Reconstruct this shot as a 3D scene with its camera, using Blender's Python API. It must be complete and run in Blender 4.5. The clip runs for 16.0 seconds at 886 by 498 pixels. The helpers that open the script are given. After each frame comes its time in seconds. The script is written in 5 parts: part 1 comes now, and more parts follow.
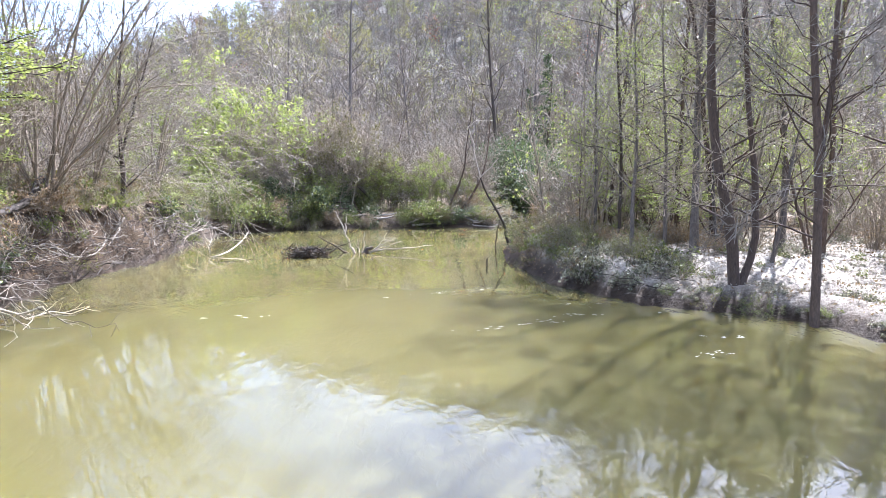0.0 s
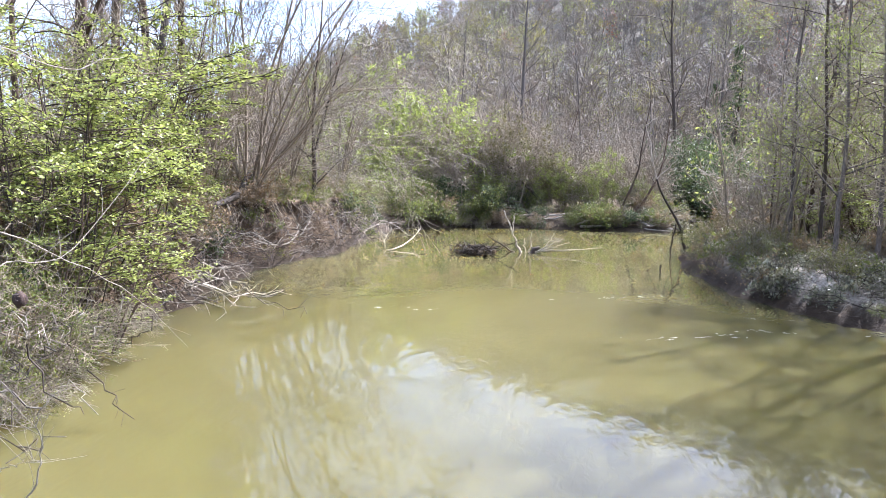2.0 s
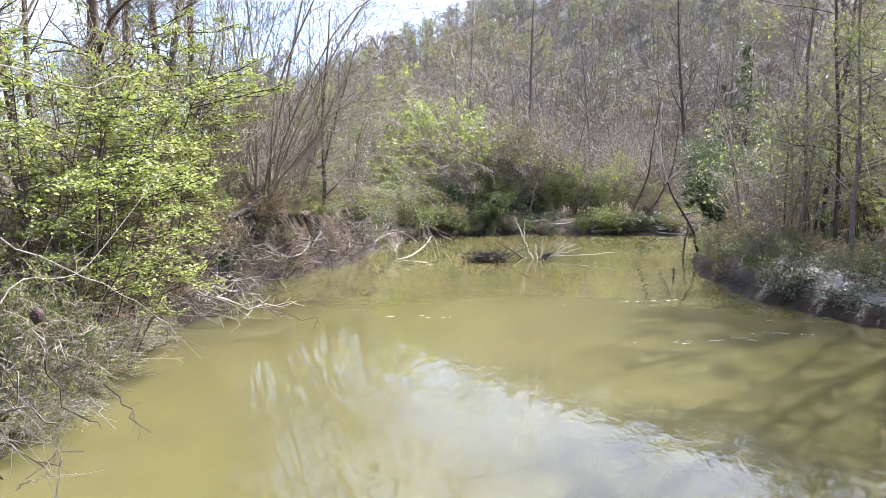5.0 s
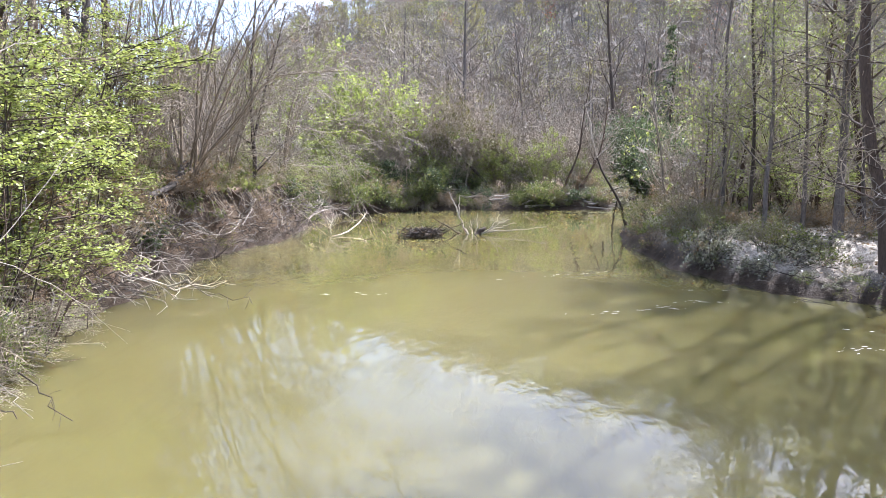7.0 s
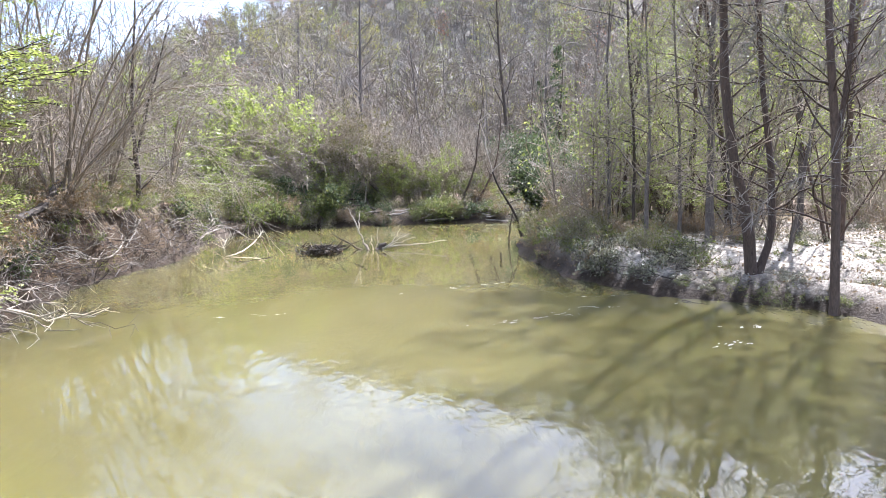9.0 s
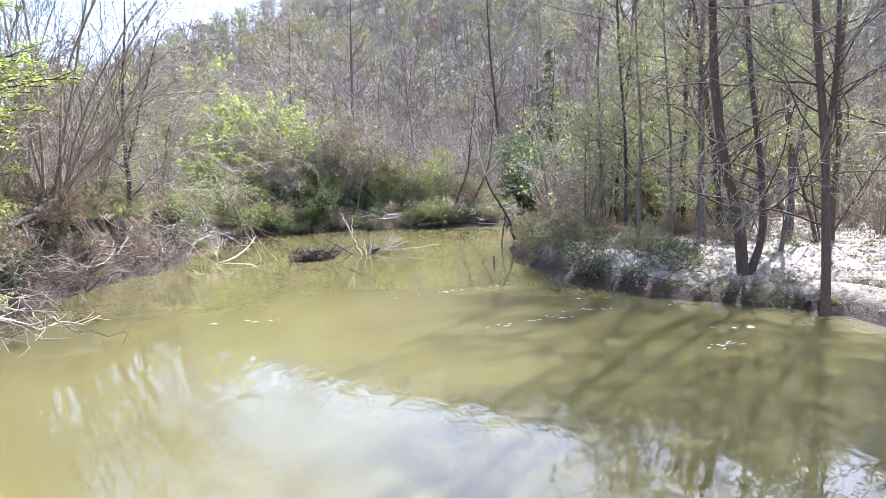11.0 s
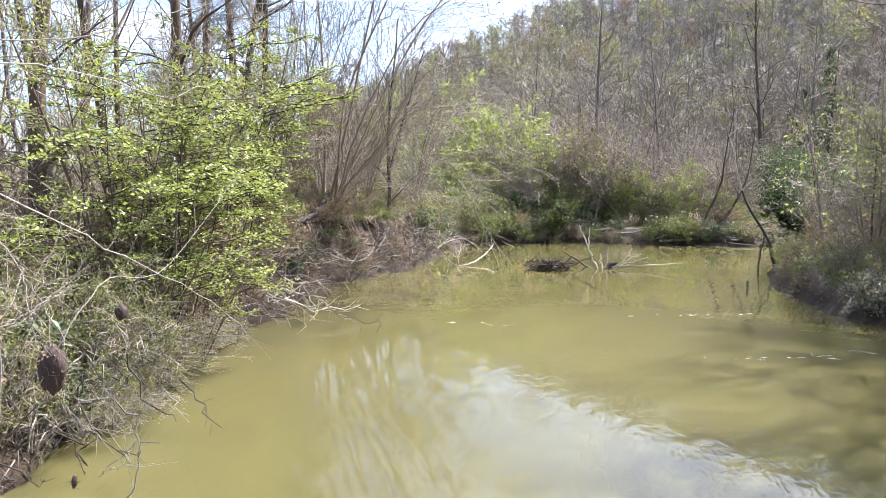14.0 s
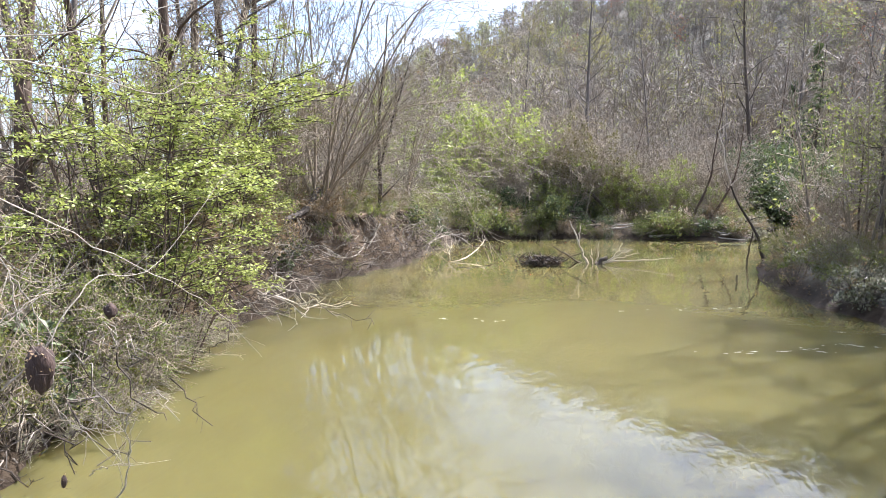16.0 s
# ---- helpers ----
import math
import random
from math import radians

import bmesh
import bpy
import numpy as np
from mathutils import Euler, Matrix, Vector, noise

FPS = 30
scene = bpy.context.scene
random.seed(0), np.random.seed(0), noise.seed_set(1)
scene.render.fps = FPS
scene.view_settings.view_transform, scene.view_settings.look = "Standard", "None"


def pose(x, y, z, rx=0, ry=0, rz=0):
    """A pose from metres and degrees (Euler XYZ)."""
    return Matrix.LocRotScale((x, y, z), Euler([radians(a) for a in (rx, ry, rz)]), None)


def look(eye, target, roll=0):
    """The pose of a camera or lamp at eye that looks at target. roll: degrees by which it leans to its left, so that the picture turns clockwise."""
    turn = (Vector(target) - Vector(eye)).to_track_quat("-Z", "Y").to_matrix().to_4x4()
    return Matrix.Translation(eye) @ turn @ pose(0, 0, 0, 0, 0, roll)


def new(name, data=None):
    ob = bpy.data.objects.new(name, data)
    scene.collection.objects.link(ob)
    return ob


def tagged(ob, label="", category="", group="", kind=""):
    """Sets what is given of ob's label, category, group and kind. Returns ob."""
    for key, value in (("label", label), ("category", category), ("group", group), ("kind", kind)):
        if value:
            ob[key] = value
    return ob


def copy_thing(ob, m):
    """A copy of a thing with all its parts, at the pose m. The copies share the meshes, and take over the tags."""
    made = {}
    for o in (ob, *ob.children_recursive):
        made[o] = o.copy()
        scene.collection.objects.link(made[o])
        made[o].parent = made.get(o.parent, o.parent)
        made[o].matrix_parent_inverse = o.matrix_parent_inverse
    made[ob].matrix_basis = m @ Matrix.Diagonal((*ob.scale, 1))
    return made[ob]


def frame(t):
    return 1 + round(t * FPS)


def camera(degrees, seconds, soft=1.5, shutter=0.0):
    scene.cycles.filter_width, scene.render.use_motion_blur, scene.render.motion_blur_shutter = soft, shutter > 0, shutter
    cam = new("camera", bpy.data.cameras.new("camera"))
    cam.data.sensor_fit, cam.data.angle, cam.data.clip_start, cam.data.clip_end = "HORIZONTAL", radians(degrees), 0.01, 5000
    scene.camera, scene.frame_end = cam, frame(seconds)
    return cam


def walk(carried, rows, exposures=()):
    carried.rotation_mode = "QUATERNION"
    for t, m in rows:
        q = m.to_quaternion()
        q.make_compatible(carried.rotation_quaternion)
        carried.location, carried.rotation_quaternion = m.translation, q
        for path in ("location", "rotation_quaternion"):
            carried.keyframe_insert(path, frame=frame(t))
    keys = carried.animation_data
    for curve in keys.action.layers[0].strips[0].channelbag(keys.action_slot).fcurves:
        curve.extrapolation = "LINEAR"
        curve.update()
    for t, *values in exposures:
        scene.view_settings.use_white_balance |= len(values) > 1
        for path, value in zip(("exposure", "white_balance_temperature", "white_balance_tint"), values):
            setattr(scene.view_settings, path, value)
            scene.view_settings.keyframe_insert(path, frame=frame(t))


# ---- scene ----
import collections

# ---------------------------------------------------------------- camera
cam = camera(71.6, 16.0, soft=0.85)
EYE = 2.5
ARM = 0.2
ROWS = [
    (0.0, 0.00, -6.38, 0.18),
    (0.5, 8.33, -5.94, -0.59),
    (1.0, 14.51, -7.10, -0.78),
    (1.5, 15.72, -6.83, -1.20),
    (2.0, 15.38, -6.55, 0.95),
    (2.5, 11.89, -7.17, -0.01),
    (3.0, 11.14, -7.32, -0.58),
    (3.2, 12.69, -7.01, -0.47),
    (5.3, 16.43, -5.81, -0.40),
    (5.5, 16.33, -6.51, -0.45),
    (6.0, 12.82, -6.78, -0.77),
    (6.5, 12.87, -7.34, -0.22),
    (7.0, 10.46, -8.09, -0.41),
    (7.5, 8.07, -11.19, 0.18),
    (8.0, 5.00, -11.39, 0.72),
    (8.5, 4.49, -8.91, 0.32),
    (8.7, 1.47, -7.08, -0.89),
    (10.8, 0.87, -6.40, -1.66),
    (11.0, 0.62, -6.48, -1.63),
    (11.5, 2.04, -7.07, -1.68),
    (12.0, 7.80, -6.42, -1.81),
    (12.5, 12.81, -5.08, -0.90),
    (13.0, 18.75, -5.68, -0.42),
    (13.5, 21.10, -4.18, -0.69),
    (14.0, 22.21, -5.17, 0.05),
    (14.5, 24.56, -4.94, -0.41),
    (15.0, 25.46, -4.80, 0.28),
    (15.5, 23.36, -4.90, 0.14),
    (16.0, 21.39, -5.52, -0.16),
]


def stand(yaw, pitch, roll):
    """Held at arm's length, the camera swings about the body."""
    a = radians(yaw)
    return pose(-ARM * math.sin(a), ARM * math.cos(a) - ARM, EYE, 0, 0, yaw) @ pose(0, 0, 0, 90 + pitch) @ pose(0, 0, 0, 0, 0, roll)


# the film's own drift of exposure and white balance
TONES = [(0.0, 2.0, 5650, 18), (0.8, 1.84, 5730, 18), (2.0, 1.76, 5800, 18), (3.2, 1.76, 5800, 18), (5.3, 1.68, 5950, 16), (7.0, 1.72, 5850, 18), (7.4, 1.72, 6130, 15), (7.8, 1.74, 6680, 9), (8.3, 1.74, 6630, 9),
         (8.7, 1.82, 5930, 16), (10.8, 1.95, 5650, 19), (12.0, 1.86, 5700, 19), (13.0, 1.69, 5850, 17), (14.5, 1.62, 6130, 15), (16.0, 1.62, 6130, 15)]
walk(cam, [(t, stand(y, p, r)) for t, y, p, r in ROWS], TONES)

# ---------------------------------------------------------------- light
SUN_AZ, SUN_EL = 34.0, 50.0
world = bpy.data.worlds.new("sky")
scene.world = world
world.use_nodes = True
wn = world.node_tree.nodes
sky = wn.new("ShaderNodeTexSky")
sky.sky_type = "NISHITA"
sky.sun_disc = False
sky.sun_elevation = radians(SUN_EL)
sky.sun_rotation = radians(SUN_AZ)
sky.air_density, sky.dust_density, sky.ozone_density = 1.0, 2.2, 1.0
wn["Background"].inputs["Strength"].default_value = 0.13
# broken fair-weather cloud all over the sky
wl = world.node_tree.links
wtc = wn.new("ShaderNodeTexCoord")
wmap = wn.new("ShaderNodeMapping")
wmap.inputs["Scale"].default_value = (1.0, 1.0, 2.6)
wl.new(wtc.outputs["Generated"], wmap.inputs[0])
wnoise = wn.new("ShaderNodeTexNoise")
wnoise.inputs["Scale"].default_value, wnoise.inputs["Detail"].default_value, wnoise.inputs["Roughness"].default_value = 2.2, 6.0, 0.55
wl.new(wmap.outputs[0], wnoise.inputs["Vector"])
wramp = wn.new("ShaderNodeMapRange")
wramp.inputs["From Min"].default_value, wramp.inputs["From Max"].default_value = 0.48, 0.66
wramp.inputs["To Max"].default_value = 0.8
wl.new(wnoise.outputs["Fac"], wramp.inputs["Value"])
wmix = wn.new("ShaderNodeMix")
wmix.data_type = "RGBA"
wmix.inputs[7].default_value = (6.7, 7.1, 7.8, 1)
wl.new(wramp.outputs[0], wmix.inputs[0])
wl.new(sky.outputs[0], wmix.inputs[6])
wl.new(wmix.outputs[2], wn["Background"].inputs["Color"])

sun_data = bpy.data.lights.new("sun", "SUN")
sun_data.energy, sun_data.angle, sun_data.color = 6.0, radians(0.53), (1.0, 0.975, 0.935)
sun = new("sun", sun_data)
sa, se = radians(SUN_AZ), radians(SUN_EL)
sun.matrix_world = look((0, 0, 40), (-math.sin(sa) * math.cos(se), -math.cos(sa) * math.cos(se), 40 - math.sin(se)))


# ---------------------------------------------------------------- materials
def shader(name):
    m = bpy.data.materials.new(name)
    m.use_nodes = True
    nt = m.node_tree
    return m, nt, nt.nodes["Principled BSDF"]


def ramp(nt, fac, stops):
    r = nt.nodes.new("ShaderNodeValToRGB")
    els = r.color_ramp.elements
    while len(els) < len(stops):
        els.new(0.5)
    for e, (p, c) in zip(els, stops):
        e.position, e.color = p, (*c, 1)
    nt.links.new(fac, r.inputs[0])
    return r.outputs[0]


def noise_tex(nt, vec, scale, detail=4, rough=0.6, dist=0.0):
    n = nt.nodes.new("ShaderNodeTexNoise")
    n.inputs["Scale"].default_value = scale
    n.inputs["Detail"].default_value = detail
    n.inputs["Roughness"].default_value = rough
    n.inputs["Distortion"].default_value = dist
    nt.links.new(vec, n.inputs["Vector"])
    return n.outputs["Fac"]


def mixed(nt, fac, a, b, kind="MIX"):
    m = nt.nodes.new("ShaderNodeMix")
    m.data_type, m.blend_type = "RGBA", kind
    for sock, val in ((m.inputs[0], fac), (m.inputs[6], a), (m.inputs[7], b)):
        if isinstance(val, (int, float)):
            sock.default_value = val
        elif isinstance(val, tuple):
            sock.default_value = (*val, 1)
        else:
            nt.links.new(val, sock)
    return m.outputs[2]


def bump(nt, height, strength, dist, bsdf, normal=None):
    b = nt.nodes.new("ShaderNodeBump")
    b.inputs["Strength"].default_value = strength
    b.inputs["Distance"].default_value = dist
    nt.links.new(height, b.inputs["Height"])
    if normal is not None:
        nt.links.new(normal, b.inputs["Normal"])
    nt.links.new(b.outputs[0], bsdf.inputs["Normal"])
    return b.outputs[0]


def bark(name, dark, light, scale=9.0, rough=0.85):
    m, nt, p = shader(name)
    tc = nt.nodes.new("ShaderNodeTexCoord").outputs["Object"]
    mp = nt.nodes.new("ShaderNodeMapping")
    mp.inputs["Scale"].default_value = (1, 1, 0.22)
    nt.links.new(tc, mp.inputs[0])
    fine = noise_tex(nt, mp.outputs[0], scale * 4, 5, 0.7)
    broad = noise_tex(nt, tc, 1.3, 3)
    c = ramp(nt, fine, [(0.32, dark), (0.68, light)])
    mid = tuple((a + b) * 0.42 for a, b in zip(dark, light))
    c = mixed(nt, ramp(nt, broad, [(0.42, (0, 0, 0)), (0.66, (0.75, 0.75, 0.75))]), c, mid)
    info = nt.nodes.new("ShaderNodeObjectInfo").outputs["Random"]
    c = mixed(nt, 1.0, c, ramp(nt, info, [(0.0, (0.75, 0.74, 0.74)), (1.0, (1.2, 1.15, 1.1))]), "MULTIPLY")
    nt.links.new(c, p.inputs["Base Color"])
    p.inputs["Roughness"].default_value = rough
    bump(nt, fine, 0.7, 0.02, p)
    return m


def leafy(name, dark, mid, light, through_light=0.5, rough=0.45):
    """Thin leaf: reflects on one side, lets light through on the other."""
    m, nt, p = shader(name)
    geo = nt.nodes.new("ShaderNodeNewGeometry")
    tc = nt.nodes.new("ShaderNodeTexCoord").outputs["Object"]
    patch = noise_tex(nt, tc, 0.9, 3)
    c = ramp(nt, geo.outputs["Random Per Island"], [(0.0, dark), (0.5, mid), (1.0, light)])
    c = mixed(nt, ramp(nt, patch, [(0.35, (0, 0, 0)), (0.7, (0.6, 0.6, 0.6))]), c, mid)
    nt.links.new(c, p.inputs["Base Color"])
    p.inputs["Roughness"].default_value = rough
    p.inputs["Specular IOR Level"].default_value = 0.35
    t = nt.nodes.new("ShaderNodeBsdfTranslucent")
    nt.links.new(mixed(nt, 1.0, c, (1.0, 1.0, 0.7), "MULTIPLY"), t.inputs["Color"])
    mx = nt.nodes.new("ShaderNodeMixShader")
    mx.inputs[0].default_value = through_light
    nt.links.new(p.outputs[0], mx.inputs[1])
    nt.links.new(t.outputs[0], mx.inputs[2])
    nt.links.new(mx.outputs[0], nt.nodes["Material Output"].inputs["Surface"])
    return m


BARK_GREY = bark("grey_bark", (0.055, 0.047, 0.041), (0.18, 0.16, 0.145))
BARK_BROWN = bark("brown_bark", (0.042, 0.029, 0.021), (0.14, 0.1, 0.075))
BARK_DARK = bark("dark_bark", (0.02, 0.0155, 0.012), (0.085, 0.066, 0.051))
TWIG = bark("bare_twig", (0.12, 0.108, 0.09), (0.40, 0.365, 0.31), 14)
BARK_TAN = bark("tan_bark", (0.125, 0.105, 0.077), (0.37, 0.315, 0.24))
TWIG_RED = bark("reddish_twig", (0.145, 0.123, 0.09), (0.41, 0.355, 0.275), 14)
DEADWOOD = bark("bleached_wood", (0.26, 0.225, 0.185), (0.58, 0.53, 0.46), 12, 0.7)
CLOD = bark("root_and_mud", (0.022, 0.012, 0.010), (0.075, 0.045, 0.036), 10)
# hillside twigs and trunks: tones lifted to imitate haze over the distance
HILL_TWIG = bark("hillside_twig", (0.155, 0.137, 0.115), (0.39, 0.345, 0.285), 2)
HILL_TRUNK = bark("hillside_trunk", (0.075, 0.064, 0.054), (0.19, 0.165, 0.14), 2)
LEAF_SPRING = leafy("spring_leaf", (0.105, 0.132, 0.03), (0.29, 0.338, 0.1), (0.52, 0.55, 0.235), 0.48)
LEAF_GREEN = leafy("green_leaf", (0.065, 0.082, 0.026), (0.155, 0.185, 0.058), (0.31, 0.325, 0.13), 0.48)
LEAF_DARK = leafy("evergreen_leaf", (0.03, 0.046, 0.021), (0.082, 0.112, 0.052), (0.19, 0.225, 0.115), 0.32, 0.45)
LEAF_OLIVE = leafy("olive_leaf", (0.09, 0.10, 0.025), (0.17, 0.18, 0.05), (0.27, 0.25, 0.09), 0.45)
LEAF_VINE = leafy("vine_leaf", (0.07, 0.062, 0.03), (0.15, 0.135, 0.065), (0.26, 0.235, 0.12), 0.4)
# silt grey; the lightest tone stands in for sun glints on the mats
LEAF_SILT_GLINT = leafy("silt_glint_leaf", (0.05, 0.055, 0.03), (0.19, 0.19, 0.125), (0.55, 0.53, 0.43), 0.3, 0.3)
# pale tones put sun glints on wet litter into the colour
LEAF_GLAZE_GLINT = leafy("glaze_glint_leaf", (0.11, 0.092, 0.07), (0.33, 0.295, 0.235), (0.56, 0.51, 0.42), 0.15, 0.28)
LEAF_SILVER = leafy("silver_leaf", (0.14, 0.155, 0.09), (0.28, 0.29, 0.17), (0.47, 0.46, 0.31), 0.42)
LEAF_DRY = leafy("dry_leaf", (0.14, 0.09, 0.05), (0.27, 0.19, 0.115), (0.42, 0.33, 0.23), 0.3, 0.7)
LEAF_SODDEN = leafy("sodden_leaf", (0.03, 0.02, 0.012), (0.08, 0.055, 0.035), (0.2, 0.15, 0.1), 0.15, 0.5)
LEAF_RED = leafy("red_bud", (0.25, 0.08, 0.05), (0.36, 0.13, 0.08), (0.45, 0.2, 0.12), 0.45)
LEAF_YELLOW = leafy("yellow_bud", (0.2, 0.21, 0.04), (0.33, 0.32, 0.08), (0.45, 0.41, 0.13), 0.5)


def ground_material():
    m, nt, p = shader("earth_and_litter")
    pos = nt.nodes.new("ShaderNodeNewGeometry").outputs["Position"]
    sep = nt.nodes.new("ShaderNodeSeparateXYZ")
    nt.links.new(pos, sep.inputs[0])
    broad = noise_tex(nt, pos, 0.35, 5)
    mid = noise_tex(nt, pos, 3.2, 6, 0.7)
    fine = noise_tex(nt, pos, 26, 5, 0.75)
    litter = ramp(nt, fine, [(0.28, (0.075, 0.054, 0.037)), (0.5, (0.23, 0.175, 0.124)), (0.74, (0.43, 0.35, 0.26))])
    grassy = ramp(nt, fine, [(0.3, (0.05, 0.06, 0.018)), (0.7, (0.17, 0.17, 0.06))])
    c = mixed(nt, ramp(nt, broad, [(0.5, (0, 0, 0)), (0.66, (0.7, 0.7, 0.7))]), litter, grassy)
    # forest floor up the hill, greyed to stand in for distance haze
    up = nt.nodes.new("ShaderNodeMapRange")
    up.inputs["From Min"].default_value, up.inputs["From Max"].default_value = 2.5, 9.0
    nt.links.new(sep.outputs["Z"], up.inputs["Value"])
    floor_c = ramp(nt, noise_tex(nt, pos, 0.5, 6, 0.75), [(0.3, (0.05, 0.046, 0.038)), (0.52, (0.105, 0.096, 0.078)), (0.72, (0.19, 0.172, 0.145))])
    c = mixed(nt, up.outputs[0], c, floor_c)
    # pale high-water silt on the low point bar, whitened to mimic sun glare
    d = nt.nodes.new("ShaderNodeVectorMath")
    d.operation = "DISTANCE"
    d.inputs[1].default_value = (9.0, 12.6, 0.6)
    nt.links.new(pos, d.inputs[0])
    wob = nt.nodes.new("ShaderNodeMath")
    wob.operation = "MULTIPLY_ADD"
    nt.links.new(mid, wob.inputs[0])
    wob.inputs[1].default_value = -4.0
    nt.links.new(d.outputs["Value"], wob.inputs[2])
    silt = ramp(nt, fine, [(0.3, (0.24, 0.205, 0.16)), (0.5, (0.47, 0.42, 0.35)), (0.72, (0.68, 0.63, 0.55))])
    blotch = noise_tex(nt, pos, 2.1, 7, 0.75, 0.4)
    silt = mixed(nt, ramp(nt, blotch, [(0.5, (0, 0, 0)), (0.6, (0.85, 0.85, 0.85))]), silt, (0.075, 0.06, 0.045))
    reach = nt.nodes.new("ShaderNodeMapRange")
    reach.inputs["From Min"].default_value = 6.2
    reach.inputs["From Max"].default_value = 3.8
    nt.links.new(wob.outputs[0], reach.inputs["Value"])
    c = mixed(nt, reach.outputs[0], c, silt)
    # raw dark soil where the bank is cut steep
    nz = nt.nodes.new("ShaderNodeSeparateXYZ")
    nt.links.new(nt.nodes.new("ShaderNodeNewGeometry").outputs["Normal"], nz.inputs[0])
    cut = nt.nodes.new("ShaderNodeMapRange")
    cut.inputs["From Min"].default_value, cut.inputs["From Max"].default_value = 0.82, 0.58
    cut.inputs["To Max"].default_value = 0.9
    nt.links.new(nz.outputs["Z"], cut.inputs["Value"])
    soil = ramp(nt, fine, [(0.3, (0.022, 0.0145, 0.0095)), (0.7, (0.115, 0.08, 0.053))])
    c = mixed(nt, cut.outputs[0], c, soil)
    # wet mud along the water
    wet = nt.nodes.new("ShaderNodeMath")
    wet.operation = "MULTIPLY_ADD"
    nt.links.new(mid, wet.inputs[0])
    wet.inputs[1].default_value = -0.45
    nt.links.new(sep.outputs["Z"], wet.inputs[2])
    wr = nt.nodes.new("ShaderNodeMapRange")
    wr.inputs["From Min"].default_value = 0.3
    wr.inputs["From Max"].default_value = -0.05
    nt.links.new(wet.outputs[0], wr.inputs["Value"])
    mud = ramp(nt, mid, [(0.3, (0.018, 0.0125, 0.0085)), (0.7, (0.085, 0.062, 0.042))])
    c = mixed(nt, wr.outputs[0], c, mud)
    nt.links.new(c, p.inputs["Base Color"])
    rr = nt.nodes.new("ShaderNodeMapRange")
    rr.inputs["To Min"].default_value = 0.9
    rr.inputs["To Max"].default_value = 0.66
    p.inputs["Specular IOR Level"].default_value = 0.1
    nt.links.new(wr.outputs[0], rr.inputs["Value"])
    nt.links.new(rr.outputs[0], p.inputs["Roughness"])
    n1 = bump(nt, mid, 0.8, 0.15, p)
    bump(nt, fine, 0.9, 0.04, p, n1)
    return m


def water_material():
    """Silty creek: murky body under a clear rippled surface."""
    m, nt, p = shader("silty_water")
    pos = nt.nodes.new("ShaderNodeNewGeometry").outputs["Position"]
    broad = noise_tex(nt, pos, 0.16, 4, 0.55, 0.6)
    c = ramp(nt, broad, [(0.3, (0.079, 0.070, 0.026)), (0.7, (0.111, 0.099, 0.039))])
    nt.links.new(c, p.inputs["Base Color"])
    p.inputs["Roughness"].default_value = 0.008
    p.inputs["IOR"].default_value = 1.52
    # light spreads inside the cloudy water, so that shadows on it are soft
    p.subsurface_method = "BURLEY"
    p.inputs["Subsurface Weight"].default_value = 1.0
    p.inputs["Subsurface Radius"].default_value = (1.0, 0.85, 0.5)
    p.inputs["Subsurface Scale"].default_value = 0.5
    mp = nt.nodes.new("ShaderNodeMapping")
    mp.inputs["Rotation"].default_value = (0, 0, radians(-18))
    mp.inputs["Scale"].default_value = (1.0, 0.45, 1)
    nt.links.new(pos, mp.inputs[0])
    swell = noise_tex(nt, mp.outputs[0], 2.0, 1, 0.5, 0.8)
    chop = noise_tex(nt, mp.outputs[0], 9.0, 2, 0.5, 0.6)
    calm = noise_tex(nt, pos, 0.22, 3, 0.5, 0.8)
    amount = ramp(nt, calm, [(0.46, (0.1, 0.1, 0.1)), (0.68, (1, 1, 1))])
    chop = mixed(nt, 1.0, chop, amount, "MULTIPLY")
    n1 = bump(nt, swell, 0.11, 0.05, p)
    bump(nt, chop, 0.36, 0.02, p, n1)
    return m


# pale tone that stands in for sun sparkle on the ripples
def sparkle_material():
    m, nt, p = shader("ripple_sparkle")
    pos = nt.nodes.new("ShaderNodeNewGeometry").outputs["Position"]
    nt.links.new(ramp(nt, noise_tex(nt, pos, 30, 4), [(0.3, (0.42, 0.4, 0.32)), (0.7, (0.75, 0.74, 0.68))]), p.inputs["Base Color"])
    p.inputs["Roughness"].default_value = 0.5
    return m


RIPPLE_SPARKLE = sparkle_material()
GROUND = ground_material()
WATER = water_material()


# ---------------------------------------------------------------- mesh tools
def mesh_of(name, verts, quads, smooth=True):
    """A mesh from numpy arrays of corners and four-cornered faces."""
    me = bpy.data.meshes.new(name)
    me.vertices.add(len(verts))
    me.vertices.foreach_set("co", np.ascontiguousarray(verts, dtype=np.float32).ravel())
    me.loops.add(len(quads) * 4)
    me.loops.foreach_set("vertex_index", np.ascontiguousarray(quads, dtype=np.int32).ravel())
    me.polygons.add(len(quads))
    me.polygons.foreach_set("loop_start", np.arange(0, len(quads) * 4, 4, dtype=np.int32))
    me.polygons.foreach_set("use_smooth", np.full(len(quads), smooth))
    me.update(calc_edges=True)
    me.validate()
    return me


def part(name, arrays, material, parent=None, label="", smooth=True, kind=""):
    ob = new(name, mesh_of(name, *arrays, smooth))
    ob.data.materials.append(material)
    if parent is not None:
        ob.parent = parent
    return tagged(ob, label, kind=kind)


def joined(pieces):
    verts, quads, n = [], [], 0
    for v, q in pieces:
        verts.append(v)
        quads.append(q + n)
        n += len(v)
    return np.concatenate(verts), np.concatenate(quads)


